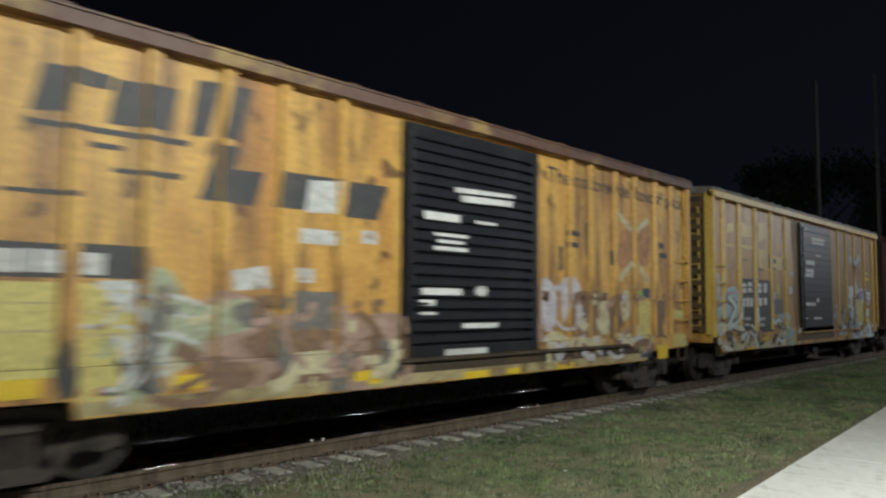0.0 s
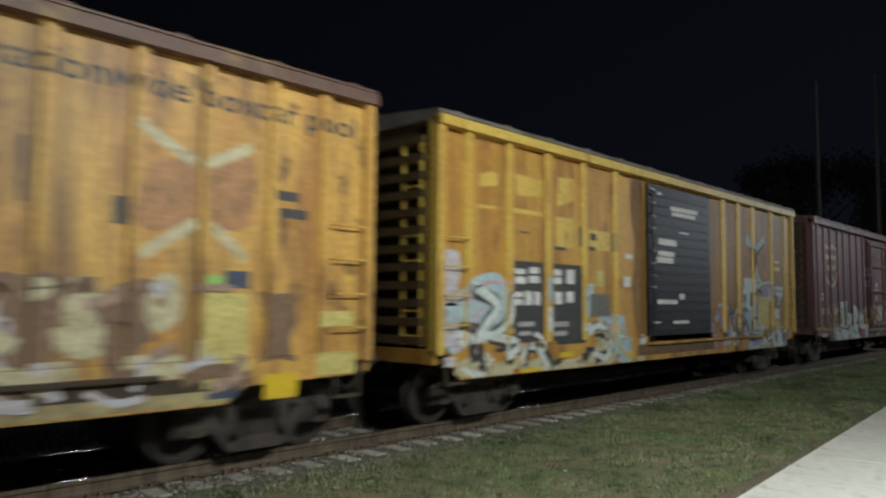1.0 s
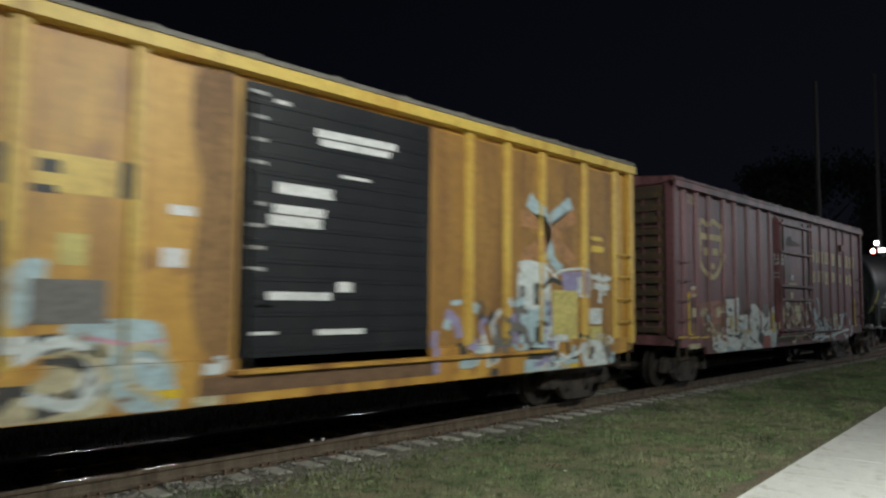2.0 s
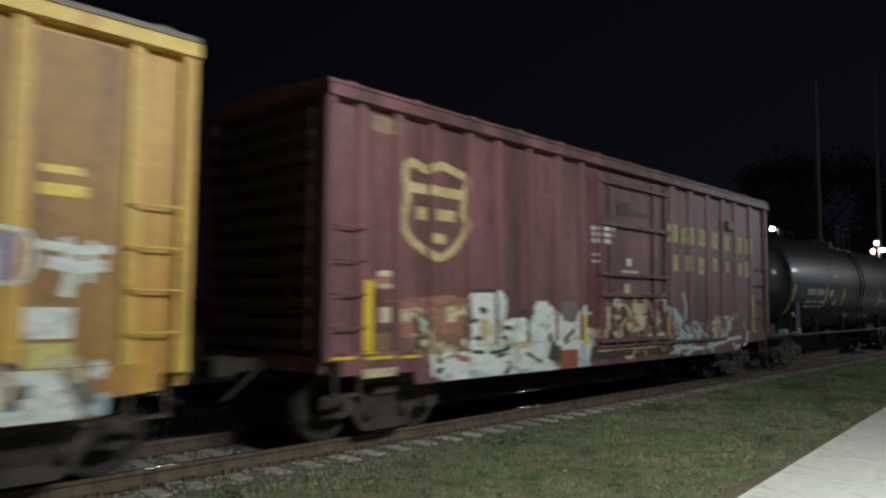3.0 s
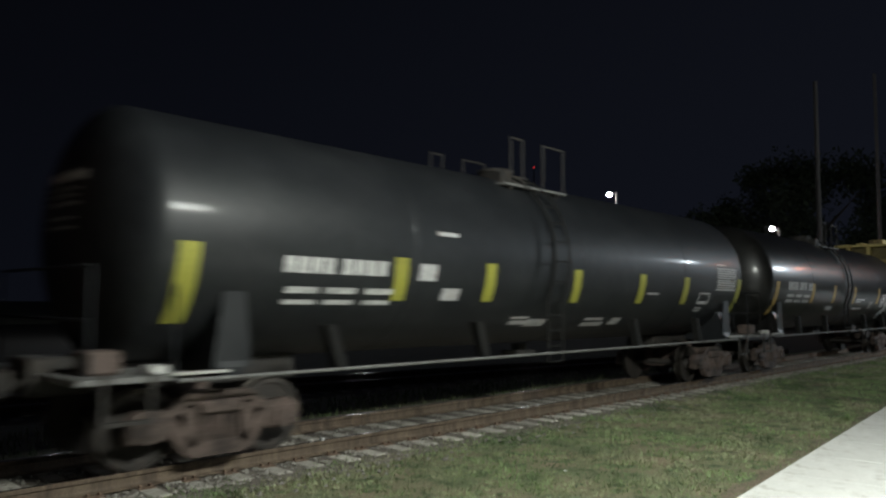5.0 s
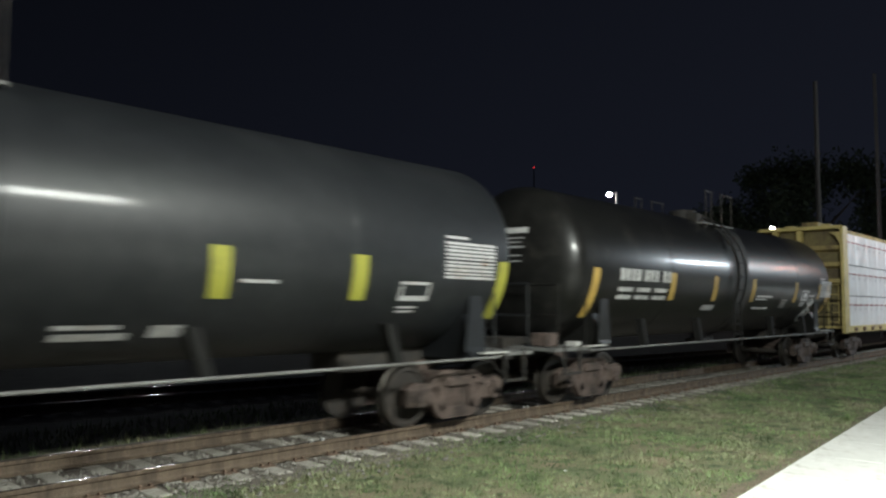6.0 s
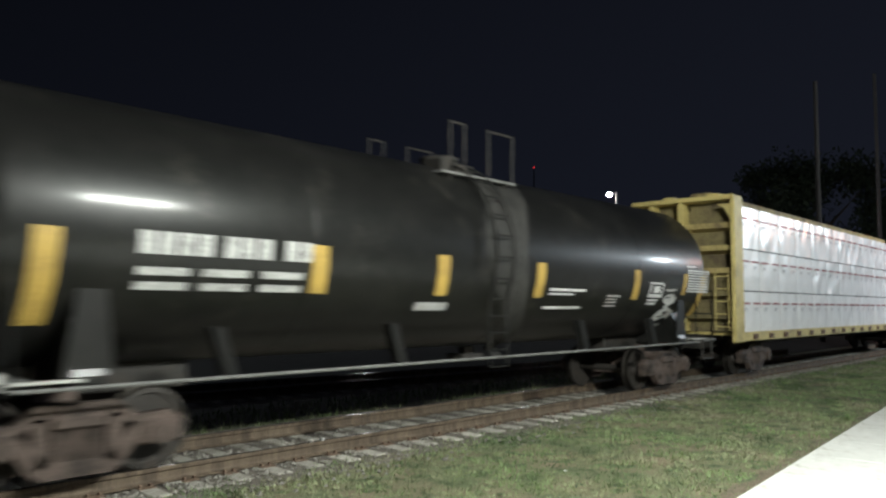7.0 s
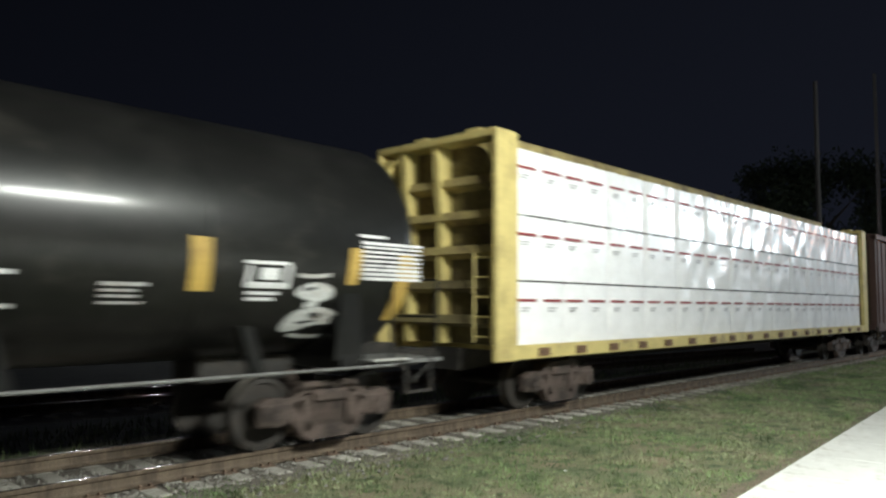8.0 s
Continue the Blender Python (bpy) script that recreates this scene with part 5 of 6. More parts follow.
decal("graffiti", [rect(1.00, 1.20, 1.48, 1.69),
                    rect(1.40, 1.58, 1.49, 1.66),
                    rect(1.61, 1.87, 1.48, 1.68),
                    rect(0.95, 1.21, 2.11, 2.17),
                    rect(0.99, 1.22, 1.95, 2.01),
                    rect(1.41, 1.88, 1.27, 1.32),
                    rect(2.33, 2.54, 1.47, 1.71),
                    rect(0.66, 1.26, 0.75, 0.87)],
      G_CREAM, car_c, side_c, "worn cream paint", 0.007)
decal("graffiti", [rect(0.80, 1.21, 1.04, 1.34),
                    rect(1.88, 2.85, 0.97, 1.30),
                    rect(1.38, 1.88, 1.07, 1.23)],
      G_MUD, car_c, side_c, "brown worn paint", 0.005)
decal("graffiti", [rounded([(2.83, 1.91), (3.38, 1.98), (3.75, 1.87), (3.73, 1.49), (3.50, 0.97), (2.77, 1.01), (2.71, 1.43)]),
                    rounded([(2.11, 0.98), (2.68, 1.02), (4.42, 1.05), (4.49, 0.53), (3.22, 0.52), (2.21, 0.54)]),
                    rounded([(3.68, 1.45), (4.42, 1.48), (4.42, 1.01), (3.69, 1.00)]),
                    rounded([(4.52, 1.72), (5.23, 1.60), (5.31, 0.46), (4.43, 0.53), (4.44, 1.24)]),
                    rounded([(5.24, 1.43), (5.75, 1.42), (6.01, 1.73), (6.18, 1.55), (6.16, 0.40), (5.37, 0.46)])],
      G_WHITE, car_c, side_c, "pale bluish white graffiti letters", 0.009)
decal("graffiti", [ribbon(rounded([(3.62, 1.87), (3.59, 1.27), (3.74, 0.96)], False), 0.16),
                    ribbon(rounded([(2.73, 0.67), (3.31, 0.62)], False), 0.14),
                    ribbon(rounded([(4.99, 1.23), (5.12, 0.56)], False), 0.14),
                    ribbon(rounded([(6.01, 1.55), (5.95, 0.76)], False), 0.14)],
      G_BLUE, car_c, side_c, "pale blue graffiti shading", 0.011)
decal("graffiti", [ribbon(rounded([(2.74, 1.93), (2.84, 1.50), (2.71, 1.43)], False), 0.05),
                    ribbon(rounded([(2.83, 1.94), (3.48, 1.96)], False), 0.06),
                    rounded([(3.06, 1.68), (3.27, 1.68), (3.20, 1.57)]),
                    ribbon(rounded([(2.85, 1.01), (3.40, 0.98), (3.79, 1.04)], False), 0.06),
                    ribbon(rounded([(1.89, 0.73), (2.20, 0.78)], False), 0.08),
                    ribbon(rounded([(2.84, 1.47), (3.06, 1.50)], False), 0.06),
                    ribbon(rounded([(2.94, 1.22), (3.12, 1.20)], False), 0.06),
                    rounded([(4.88, 1.03), (5.24, 0.99), (5.18, 0.72), (4.94, 0.78)]),
                    ribbon(rounded([(4.09, 1.60), (4.53, 1.64)], False), 0.08),
                    ribbon(rounded([(3.68, 1.34), (3.83, 1.37), (3.99, 1.26)], False), 0.07),
                    ribbon(rounded([(5.36, 1.05), (5.75, 1.29)], False), 0.08),
                    rounded([(3.54, 1.20), (3.79, 1.22), (3.74, 1.00)]),
                    ribbon(rounded([(4.21, 0.94), (4.65, 0.76)], False), 0.06)],
      G_BLACK, car_c, side_c, "black graffiti outlines", 0.013)
decal("graffiti", [rect(3.10, 3.32, 0.99, 1.50)],
      M_GOLD, car_c, side_c, "yellow graffiti fill", 0.013)
decal("paint_patch", [rect(5.30, 5.85, 1.45, 1.81)],
      G_GREY, car_c, side_c, "grey painted patch", 0.013)
decal("paint_patch", [rect(5.18, 5.78, 0.49, 0.94)],
      G_REDPATCH, car_c, side_c, "dull red painted patch", 0.015)
decal("stencil_bar", [rect(1.01, 1.20, 2.14, 2.19),
                    rect(4.58, 4.85, 1.48, 1.60),
                    rect(4.58, 4.93, 1.71, 1.80)],
      G_WHITE, car_c, side_c, "white marks", 0.007)
decal("stencil_bar", [[(6.35, 3.25), (7.11, 3.28), (7.11, 3.20), (6.35, 3.17)],
                    [(6.38, 3.14), (7.06, 3.14), (7.05, 3.07), (6.39, 3.06)],
                    [(6.39, 3.02), (7.03, 3.02), (7.01, 2.94), (6.39, 2.93)],
                    rect(6.40, 6.61, 2.68, 2.73),
                    rect(6.40, 6.62, 2.55, 2.60),
                    rect(7.54, 7.74, 2.53, 2.68),
                    rect(7.04, 7.31, 1.70, 1.88)],
      G_WHITE, car_c, side_c, "white stencilled lines", 0.009)
decal("graffiti", [rect(7.36, 8.04, 2.37, 2.44),
                    rect(6.91, 7.29, 1.46, 1.55),
                    rect(6.91, 7.38, 1.73, 1.77),
                    rect(7.75, 8.31, 1.58, 1.78),
                    rect(7.45, 7.67, 1.97, 2.17),
                    rounded([(6.78, 1.71), (6.97, 1.77), (7.05, 1.34), (6.79, 1.28)]),
                    rounded([(7.54, 1.45), (8.15, 1.58), (8.32, 1.30), (7.69, 1.19)]),
                    rect(7.84, 8.15, 1.38, 1.44),
                    rect(6.37, 6.80, 1.11, 1.29)],
      G_CREAM, car_c, side_c, "worn cream and white graffiti", 0.007)
decal("graffiti", [ribbon(rounded([(9.14, 2.01), (9.39, 1.72)], False), 0.12),
                    ribbon(rounded([(10.19, 2.04), (10.36, 1.72), (10.31, 1.40)], False), 0.10),
                    rounded([(9.48, 1.72), (9.88, 1.63), (10.20, 1.40), (10.00, 1.25), (9.69, 1.41)]),
                    ribbon(rounded([(9.50, 0.74), (10.00, 1.09), (10.32, 0.92), (10.65, 1.23)], False), 0.16),
                    ribbon(rounded([(10.77, 0.90), (11.13, 1.17), (11.50, 0.86), (11.90, 1.19)], False), 0.14),
                    ribbon(rounded([(12.17, 0.82), (12.75, 1.26), (13.21, 1.54)], False), 0.14)],
      G_BLUE, car_c, side_c, "pale blue faded graffiti", 0.007)
decal("graffiti", [ribbon(rounded([(9.41, 0.71), (10.21, 0.81), (11.13, 0.75), (12.45, 0.90), (13.37, 0.95)], False), 0.09),
                    ribbon(rounded([(11.62, 1.33), (12.17, 1.34)], False), 0.05),
                    ribbon(rounded([(11.63, 1.16), (12.17, 1.16)], False), 0.05),
                    ribbon(rounded([(12.38, 1.45), (12.82, 1.47)], False), 0.05),
                    rect(12.60, 12.90, 1.12, 1.40),
                    ribbon(rounded([(10.00, 1.25), (10.65, 0.90)], False), 0.08),
                    ribbon(rounded([(11.76, 0.76), (12.45, 1.18)], False), 0.08)],
      G_WHITE, car_c, side_c, "white faded graffiti", 0.009)
decal("graffiti", [rect(11.90, 12.24, 1.08, 1.50)],
      M_GOLD, car_c, side_c, "faded yellow mark", 0.011)
decal("number_bar", [rect(x, x + 0.16, 2.11, 2.31) for x in (2.52, 2.72, 2.92, 3.12, 3.42, 3.62, 3.82, 4.02)]
      + [rect(x, x + 0.50, z, z + h) for x in (2.60, 3.22, 3.88) for z, h in ((1.86, 0.08), (1.72, 0.06))],
      M_DULL_WHITE, tank_d, TANK_SIDE, "white stencilled bars", 0.003)
decal("number_bar", [rect(4.82, 5.17, 2.07, 2.31),
                    rect(5.38, 5.77, 1.79, 1.97),
                    rect(5.16, 5.61, 2.74, 2.80),
                    rect(7.88, 8.48, 1.35, 1.48),
                    rect(10.77, 11.15, 1.34, 1.48)],
      G_GREY2, tank_d, TANK_SIDE, "grey stencilled marks", 0.003)
decal("data_bar", [rect(15.03, 15.53, 2.72, 2.76),
                    rect(15.02, 16.18, 2.63, 2.67),
                    rect(15.02, 16.17, 2.58, 2.61),
                    rect(15.02, 16.17, 2.52, 2.56),
                    rect(15.02, 16.17, 2.46, 2.50),
                    rect(15.02, 16.17, 2.41, 2.44),
                    rect(15.03, 16.17, 2.35, 2.38),
                    rect(15.03, 16.17, 2.29, 2.33),
                    rect(15.04, 16.17, 2.23, 2.27),
                    rect(15.04, 16.18, 2.18, 2.21),
                    rect(15.05, 16.19, 2.12, 2.16)],
      G_GREY2, tank_d, TANK_SIDE, "grey-white data lines", 0.003)
decal("placard", [rect(14.19, 14.78, 2.01, 2.05),
                    rect(14.21, 14.26, 1.79, 1.99),
                    rect(14.76, 14.80, 1.80, 2.01),
                    rect(14.22, 14.80, 1.78, 1.85),
                    rect(14.24, 14.64, 1.67, 1.70),
                    rect(14.26, 14.63, 1.61, 1.64)],
      G_GREY2, tank_d, TANK_SIDE, "grey-white framed placard", 0.003)
decal("number_bar", [rect(x, x + 0.175, 2.24, 2.48) for x in (2.31, 2.53, 2.75, 2.97, 3.29, 3.51, 3.73, 4.10, 4.32)],
      M_DULL_WHITE, tank_e, TANK_SIDE, "white stencilled bars", 0.003)
decal("number_bar", [rect(x, x + 0.58, z, z + 0.085) for x in (2.32, 3.06, 3.82) for z in (2.02, 1.865)],
      M_DULL_WHITE, tank_e, TANK_SIDE, "white stencilled bars", 0.003)
decal("number_bar", [rect(9.70, 10.87, 1.985, 2.03),
                    rect(9.70, 10.50, 1.915, 1.95),
                    rect(9.67, 10.90, 1.665, 1.71)],
      M_WHITE, tank_e, TANK_SIDE, "white stencilled bars", 0.003)
decal("number_bar", [rect(6.51, 7.18, 1.64, 1.76)],
      G_GREY2, tank_e, TANK_SIDE, "grey stencilled marks", 0.003)
decal("number_bar", [rect(11.68, 12.16, 1.90, 1.94),
                    rect(11.69, 12.06, 1.84, 1.87),
                    rect(11.69, 12.08, 1.78, 1.81),
                    rect(11.70, 12.14, 1.71, 1.74)],
      G_GREY2, tank_e, TANK_SIDE, "grey stencilled lines", 0.003)
decal("placard", [rect(13.27, 13.89, 2.19, 2.23),
                    rect(13.31, 13.37, 1.92, 2.17),
                    rect(13.85, 13.92, 1.93, 2.19),
                    rect(13.33, 13.93, 1.91, 1.98),
                    rect(13.49, 13.76, 2.01, 2.15),
                    rect(13.35, 13.80, 1.83, 1.87),
                    rect(13.37, 13.75, 1.76, 1.80)],
      M_WHITE, tank_e, TANK_SIDE, "white framed placard", 0.003)
decal("data_bar", [rect(14.94, 15.42, 2.61, 2.65),
                    rect(14.98, 16.10, 2.52, 2.56),
                    rect(14.98, 16.09, 2.47, 2.50),
                    rect(14.99, 16.09, 2.41, 2.44),
                    rect(14.99, 16.09, 2.35, 2.38),
                    rect(15.00, 16.10, 2.29, 2.32),
                    rect(15.01, 16.10, 2.23, 2.26),
                    rect(15.02, 16.11, 2.17, 2.21),
                    rect(15.03, 16.13, 2.11, 2.15),
                    rect(15.04, 16.14, 2.05, 2.09)],
      M_WHITE, tank_e, TANK_SIDE, "white data lines", 0.005)
decal("reflective_tape", [rect(14.80, 14.99, 1.98, 2.46)],
      M_REFLECT_DIRTY, tank_e, TANK_SIDE, "orange-yellow tape", 0.003)
decal("graffiti", [ribbon(rounded([(14.04, 2.08), (14.29, 2.07), (14.53, 2.10)], False), 0.05),
                    rounded([(14.05, 1.85), (14.15, 1.96), (14.37, 2.00), (14.57, 1.95), (14.65, 1.86), (14.56, 1.78), (14.39, 1.75), (14.23, 1.78)]),
                    ribbon(rounded([(14.24, 1.71), (14.45, 1.73)], False), 0.07),
                    rounded([(14.04, 1.40), (14.11, 1.61), (14.42, 1.69), (14.74, 1.64), (14.86, 1.56), (14.82, 1.47), (14.53, 1.45), (14.24, 1.37)]),
                    ribbon(rounded([(14.24, 1.33), (14.50, 1.30), (14.76, 1.30)], False), 0.05)],
      G_PALE, tank_e, TANK_SIDE, "pale abstract graffiti", 0.003)
decal("graffiti", [rounded([(14.36, 1.59), (14.46, 1.62), (14.57, 1.58), (14.50, 1.53)]),
                    ribbon(rounded([(14.15, 1.90), (14.35, 1.93)], False), 0.04),
                    ribbon(rounded([(14.24, 1.48), (14.52, 1.51)], False), 0.03)],
      G_BLACK, tank_e, TANK_SIDE, "black strokes over the pale graffiti", 0.005)
decal("number_bar", [rect(7.38, 7.88, 1.49, 1.53),
                    rect(7.41, 7.92, 1.39, 1.46),
                    rect(9.75, 10.42, 1.44, 1.49),
                    rect(9.77, 10.55, 1.32, 1.40),
                    rect(11.65, 12.16, 1.97, 2.01)],
      G_GREY2, tank_d, TANK_SIDE, "grey stencilled lines", 0.003)
decal("spill_stain", [rounded([(8.21, 3.73), (9.13, 4.07), (9.53, 3.95), (8.92, 2.74), (9.26, 1.55), (10.03, 0.76), (9.59, 0.87), (8.34, 1.88), (7.87, 2.66)])],
      G_DUST, tank_e, TANK_SIDE, "grey dusty spill down the tank side", 0.003)
decal("worn_strip", [rect(6.38, 6.94, 0.86, 0.92),
                    rect(7.00, 7.93, 0.87, 0.93),
                    rect(8.01, 9.03, 0.86, 0.91),
                    rect(9.12, 9.41, 0.88, 0.93)],
      G_CREAM, car_c, side_c, "worn cream strip along the sill", 0.009)


def scrawl(parent, side, x0, x1, z0, z1, mats, n, seed, w=0.09, label="layered faded graffiti stroke", lift=0.016):
    """A crowd of short sprayed strokes and patches, letter by letter along a car side."""
    r = random.Random(seed)
    for i in range(n):
        x, z = r.uniform(x0, x1), z0 + (z1 - z0) * r.random() ** 1.3
        a = r.choice((0.0, 0.3, 1.2, 1.57, 1.9, -0.5))
        k = r.uniform(0.12, 0.34)
        p = [(x, z)]
        for _ in range(r.choice((1, 2, 2, 3))):
            p.append((min(max(p[-1][0] + k * math.cos(a), x0), x1), min(max(p[-1][1] + k * math.sin(a), z0), z1)))
            a += r.uniform(-1.3, 1.3)
        p = [q for j, q in enumerate(p) if j == 0 or (Vector(q) - Vector(p[j - 1])).length > 0.03]
        if len(p) > 1:
            decal("graffiti", [ribbon(rounded(p, False), w * r.uniform(0.5, 1.5))], r.choice(mats), parent, side, label, lift + i * 0.0003)


scrawl(car_a, side_a, 2.55, 6.1, 0.66, 1.75, [G_PINK, G_MUD, G_PINK, G_CREAM, G_GREY, G_MUD], 46, 1, 0.13)
scrawl(car_a, side_a, 1.9, 2.75, 0.70, 1.9, [G_PALE, G_GREEN, G_GREY, G_PALE], 16, 2, 0.07)
scrawl(car_a, side_a, 9.5, 13.4, 0.72, 1.9, [G_MUD, G_CREAM, G_MUD, G_PINK, G_LILAC], 44, 3, 0.12)
scrawl(car_b, side_b, 0.5, 6.2, 0.66, 1.25, [G_BLACK, G_WHITE, G_CREAM, G_BLACK], 34, 4, 0.09)
scrawl(car_b, side_b, 9.65, 12.6, 0.66, 1.8, [G_WHITE, G_BLACK, G_BLUE, G_PURPLE, G_PALE, G_GREY], 40, 5, 0.12)
scrawl(car_b, side_b, 12.4, 14.6, 0.66, 1.15, [G_WHITE, G_BLACK, G_BLUE, G_CREAM], 12, 6, 0.09)
scrawl(car_c, side_c, 1.6, 6.3, 0.64, 1.55, [G_WHITE, G_BLUE, G_BLACK, G_CREAM, G_WHITE], 42, 7, 0.10)
scrawl(car_c, side_c, 6.6, 9.2, 0.7, 1.95, [G_CREAM, G_MUD, G_PALE, G_RUSTPINK, G_MUD], 40, 8, 0.09)
scrawl(car_c, side_c, 9.6, 13.8, 0.64, 1.35, [G_BLUE, G_PALE, G_WHITE, G_MUD], 40, 9, 0.07)
scrawl(car_c, side_c, 0.9, 2.8, 0.9, 1.8, [G_RUSTPINK, G_MUD, G_CREAM], 14, 10, 0.09)



def words(name, text, x, z, size, mat, parent, side, drop=0.0, width=None):
    """Painted words in the built-in font, laid on a car side."""
    cu = bpy.data.curves.new(name, "FONT")
    cu.body, cu.size, cu.offset = text, size, 0.004
    tmp = bpy.data.objects.new(name, cu)
    me = bpy.data.meshes.new_from_object(tmp)
    bpy.data.objects.remove(tmp)
    bm = bmesh.new()
    bm.from_mesh(me)
    bpy.data.meshes.remove(me)
    ext = max(v.co.x for v in bm.verts)
    k = (width / ext) if width else 1.0
    for v in bm.verts:
        v.co = (x + v.co.x * k, 0, z + v.co.y)
    lay(bm, side, 0.005)
    return part(name, bm, mat, parent, "black painted words")


words("slogan", "The nationwide boxcar pool", 9.75, 3.93, 0.40, M_FADED_BLACK, car_a, side_a, width=5.28)


# small routing board on the maroon car
bm = bmesh.new()
box(bm, 12.55, 13.02, -1.58, -1.46, 3.66, 3.88, 0.01)
part("routing_board", bm, M_MAROON, car_c, "small maroon routing board")

# ---- ground, track, pavement
bm = bmesh.new()
bmesh.ops.create_grid(bm, x_segments=2, y_segments=2, size=1500)
g = link("ground", bm, M_GRASS)
g.location.z = G_Z
tagged(g, "grassy ground with dry patches beside the track", "ground", kind="structure")
bm = bmesh.new()
bmesh.ops.create_grid(bm, x_segments=2, y_segments=2, size=1, matrix=Matrix.Diagonal((300, 30, 1, 1)))
yard = link("yard_ground", bm, M_DIRT)
yard.location = (150, 32.4, G_Z + 0.006)
tagged(yard, "dark bare dirt beyond the track", "ground", kind="structure")
RAIL = [(-0.075, -0.18), (0.075, -0.18), (0.075, -0.168), (0.02, -0.15), (0.010, -0.13), (0.010, -0.06), (0.036, -0.045), (0.037, -0.008), (0.028, 0.0),
        (-0.028, 0.0), (-0.037, -0.008), (-0.036, -0.045), (-0.010, -0.06), (-0.010, -0.13), (-0.02, -0.15), (-0.075, -0.168)]


def railway(label, x0, x1, bed, ties, seed):
    """A bed of stone, two rails on plates and a row of uneven ties; the rail head lies at the thing's own zero."""
    t = thing("railway_track", label, "railway track", kind="structure")
    t.location.z = RAIL_Z
    bm = bmesh.new()
    prism(bm, bed, x0, x1, "x")
    part("ballast_bed", bm, M_BALLAST, t, "bed of crushed grey stone")
    for y in (-0.755, 0.755):
        bm = bmesh.new()
        prism(bm, [(a + y, b) for a, b in RAIL], x0, x1, "x")
        for f in bm.faces:
            if f.normal.z > 0.9 and f.calc_center_median().z > -0.01:
                f.material_index = 1
        part("rail", bm, [M_RAIL, M_RAILHEAD], t, "steel rail, rusty web and worn shiny head")
    bm = bmesh.new()
    box(bm, -0.11, 0.11, -1.30, 1.30, -0.36, -0.185, 0.012)
    tie = part("tie", bm, M_TIE, t)
    bm = bmesh.new()
    box(bm, -0.10, 0.10, -0.18, 0.18, -0.19, -0.176, 0.004)
    for dx, dy in ((-0.06, -0.10), (0.06, 0.10), (0.06, -0.10), (-0.06, 0.10)):
        box(bm, dx - 0.014, dx + 0.014, dy - 0.022, dy + 0.022, -0.18, -0.145, 0.004)
    plate = part("tie_plate", bm, M_PLATE, t, "rusty tie plate with spikes")
    r = random.Random(seed)
    for i in range(ties):
        x = x0 + 0.2 + i * 0.52 + r.uniform(-0.03, 0.03)
        for o, at in ((tie, (x, r.uniform(-0.05, 0.05), r.uniform(-0.012, 0.002), r.uniform(-1.2, 1.2))), (plate, (x, -0.755, 0, 0))):
            if i:
                again(o, *at)
            else:
                o.location = at[:3]
    return t


track = railway("railway track with rusty rails on grey timber ties", -12.0, 140.0, [(-1.95, -0.30), (2.6, -0.30), (1.9, -0.205), (-1.50, -0.205)], 292, 3)
siding = railway("second railway track that converges on the first", -30.0, 22.0, [(-2.3, -0.30), (2.3, -0.30), (1.6, -0.205), (-1.6, -0.205)], 100, 4)
siding.matrix_basis = pose(12.4, 5.6, RAIL_Z, 0, 0, -6.5)
# polished beads added on the near rail to stand in for lamp glints
bm = bmesh.new()
bmesh.ops.create_uvsphere(bm, u_segments=12, v_segments=6, radius=0.026, matrix=Matrix.Diagonal((1.5, 1, 1, 1)))
for f in bm.faces:
    f.smooth = True
bead = part("glint_bead", bm, M_GLINT, track, "small polished bead added as a glint on the rail")
bead.location = (6.19, -0.70, 0.004)
for x in (6.36, 10.95, 11.06, 11.37):
    again(bead, x, -0.71, 0.004)
# pavement: slabs laid along a line that runs a little askew of the track
PAVE_A = math.degrees(math.atan2(0.63, 8.99))
pave = thing("pavement", "pale concrete pavement beside the grass", "pavement", kind="structure")
pave.matrix_basis = pose(8.28, -5.694, G_Z, 0, 0, PAVE_A)
bm = bmesh.new()
box(bm, 0, 1.48, -1.6, 0, -0.10, 0.03, 0.008)
slab = part("slab", bm, M_CONCRETE, pave)
slab.location.x = -30
for i in range(1, 60):
    again(slab, -30 + i * 1.5)
bm = bmesh.new()
box(bm, -30, 60, -6.6, -1.62, -0.10, 0.026)
part("apron", bm, M_CONCRETE, pave)

# a strip of bare soil between the lawn and the pavement
rs = random.Random(21)
bm = bmesh.new()
inner = [bm.verts.new((-30 + i * 0.25, -0.02, 0.008)) for i in range(361)]
outer = [bm.verts.new((-30 + i * 0.25, 0.13 + rs.uniform(-0.10, 0.14), 0.008)) for i in range(361)]
for i in range(360):
    bm.faces.new((inner[i], inner[i + 1], outer[i + 1], outer[i]))
soil = link("soil_strip", bm, M_SOIL)
soil.matrix_basis = pave.matrix_basis.copy()
tagged(soil, "bare brown soil along the pavement edge", "soil", kind="structure")

# ---- grass blades and loose stones on the near side
rg = np.random.RandomState(5)


def scatter(n, x0, x1, y0, y1):
    """Places, denser near the camera."""
    u = rg.rand(n)
    x = x0 + (x1 - x0) * u ** 1.7
    return x, y0 + (y1 - y0) * rg.rand(n)


def pave_edge(x):
    return -5.694 + (x - 8.28) * 0.63 / 8.99


n = 150000
gx, gy = scatter(n, 2.5, 44.0, -6.2, -0.98)
clump = np.array([noise.noise((a * 1.3, b * 1.3, 0.0)) + 0.6 * noise.noise((a * 4, b * 4, 3.0)) for a, b in zip(gx, gy)])
keep = (gy > np.maximum(pave_edge(gx) - 0.02, -99)) & (clump + rg.rand(n) * 0.9 > 0.05) & (rg.rand(n) < np.clip((-1.12 - gy) / 0.5, 0.10, 1))
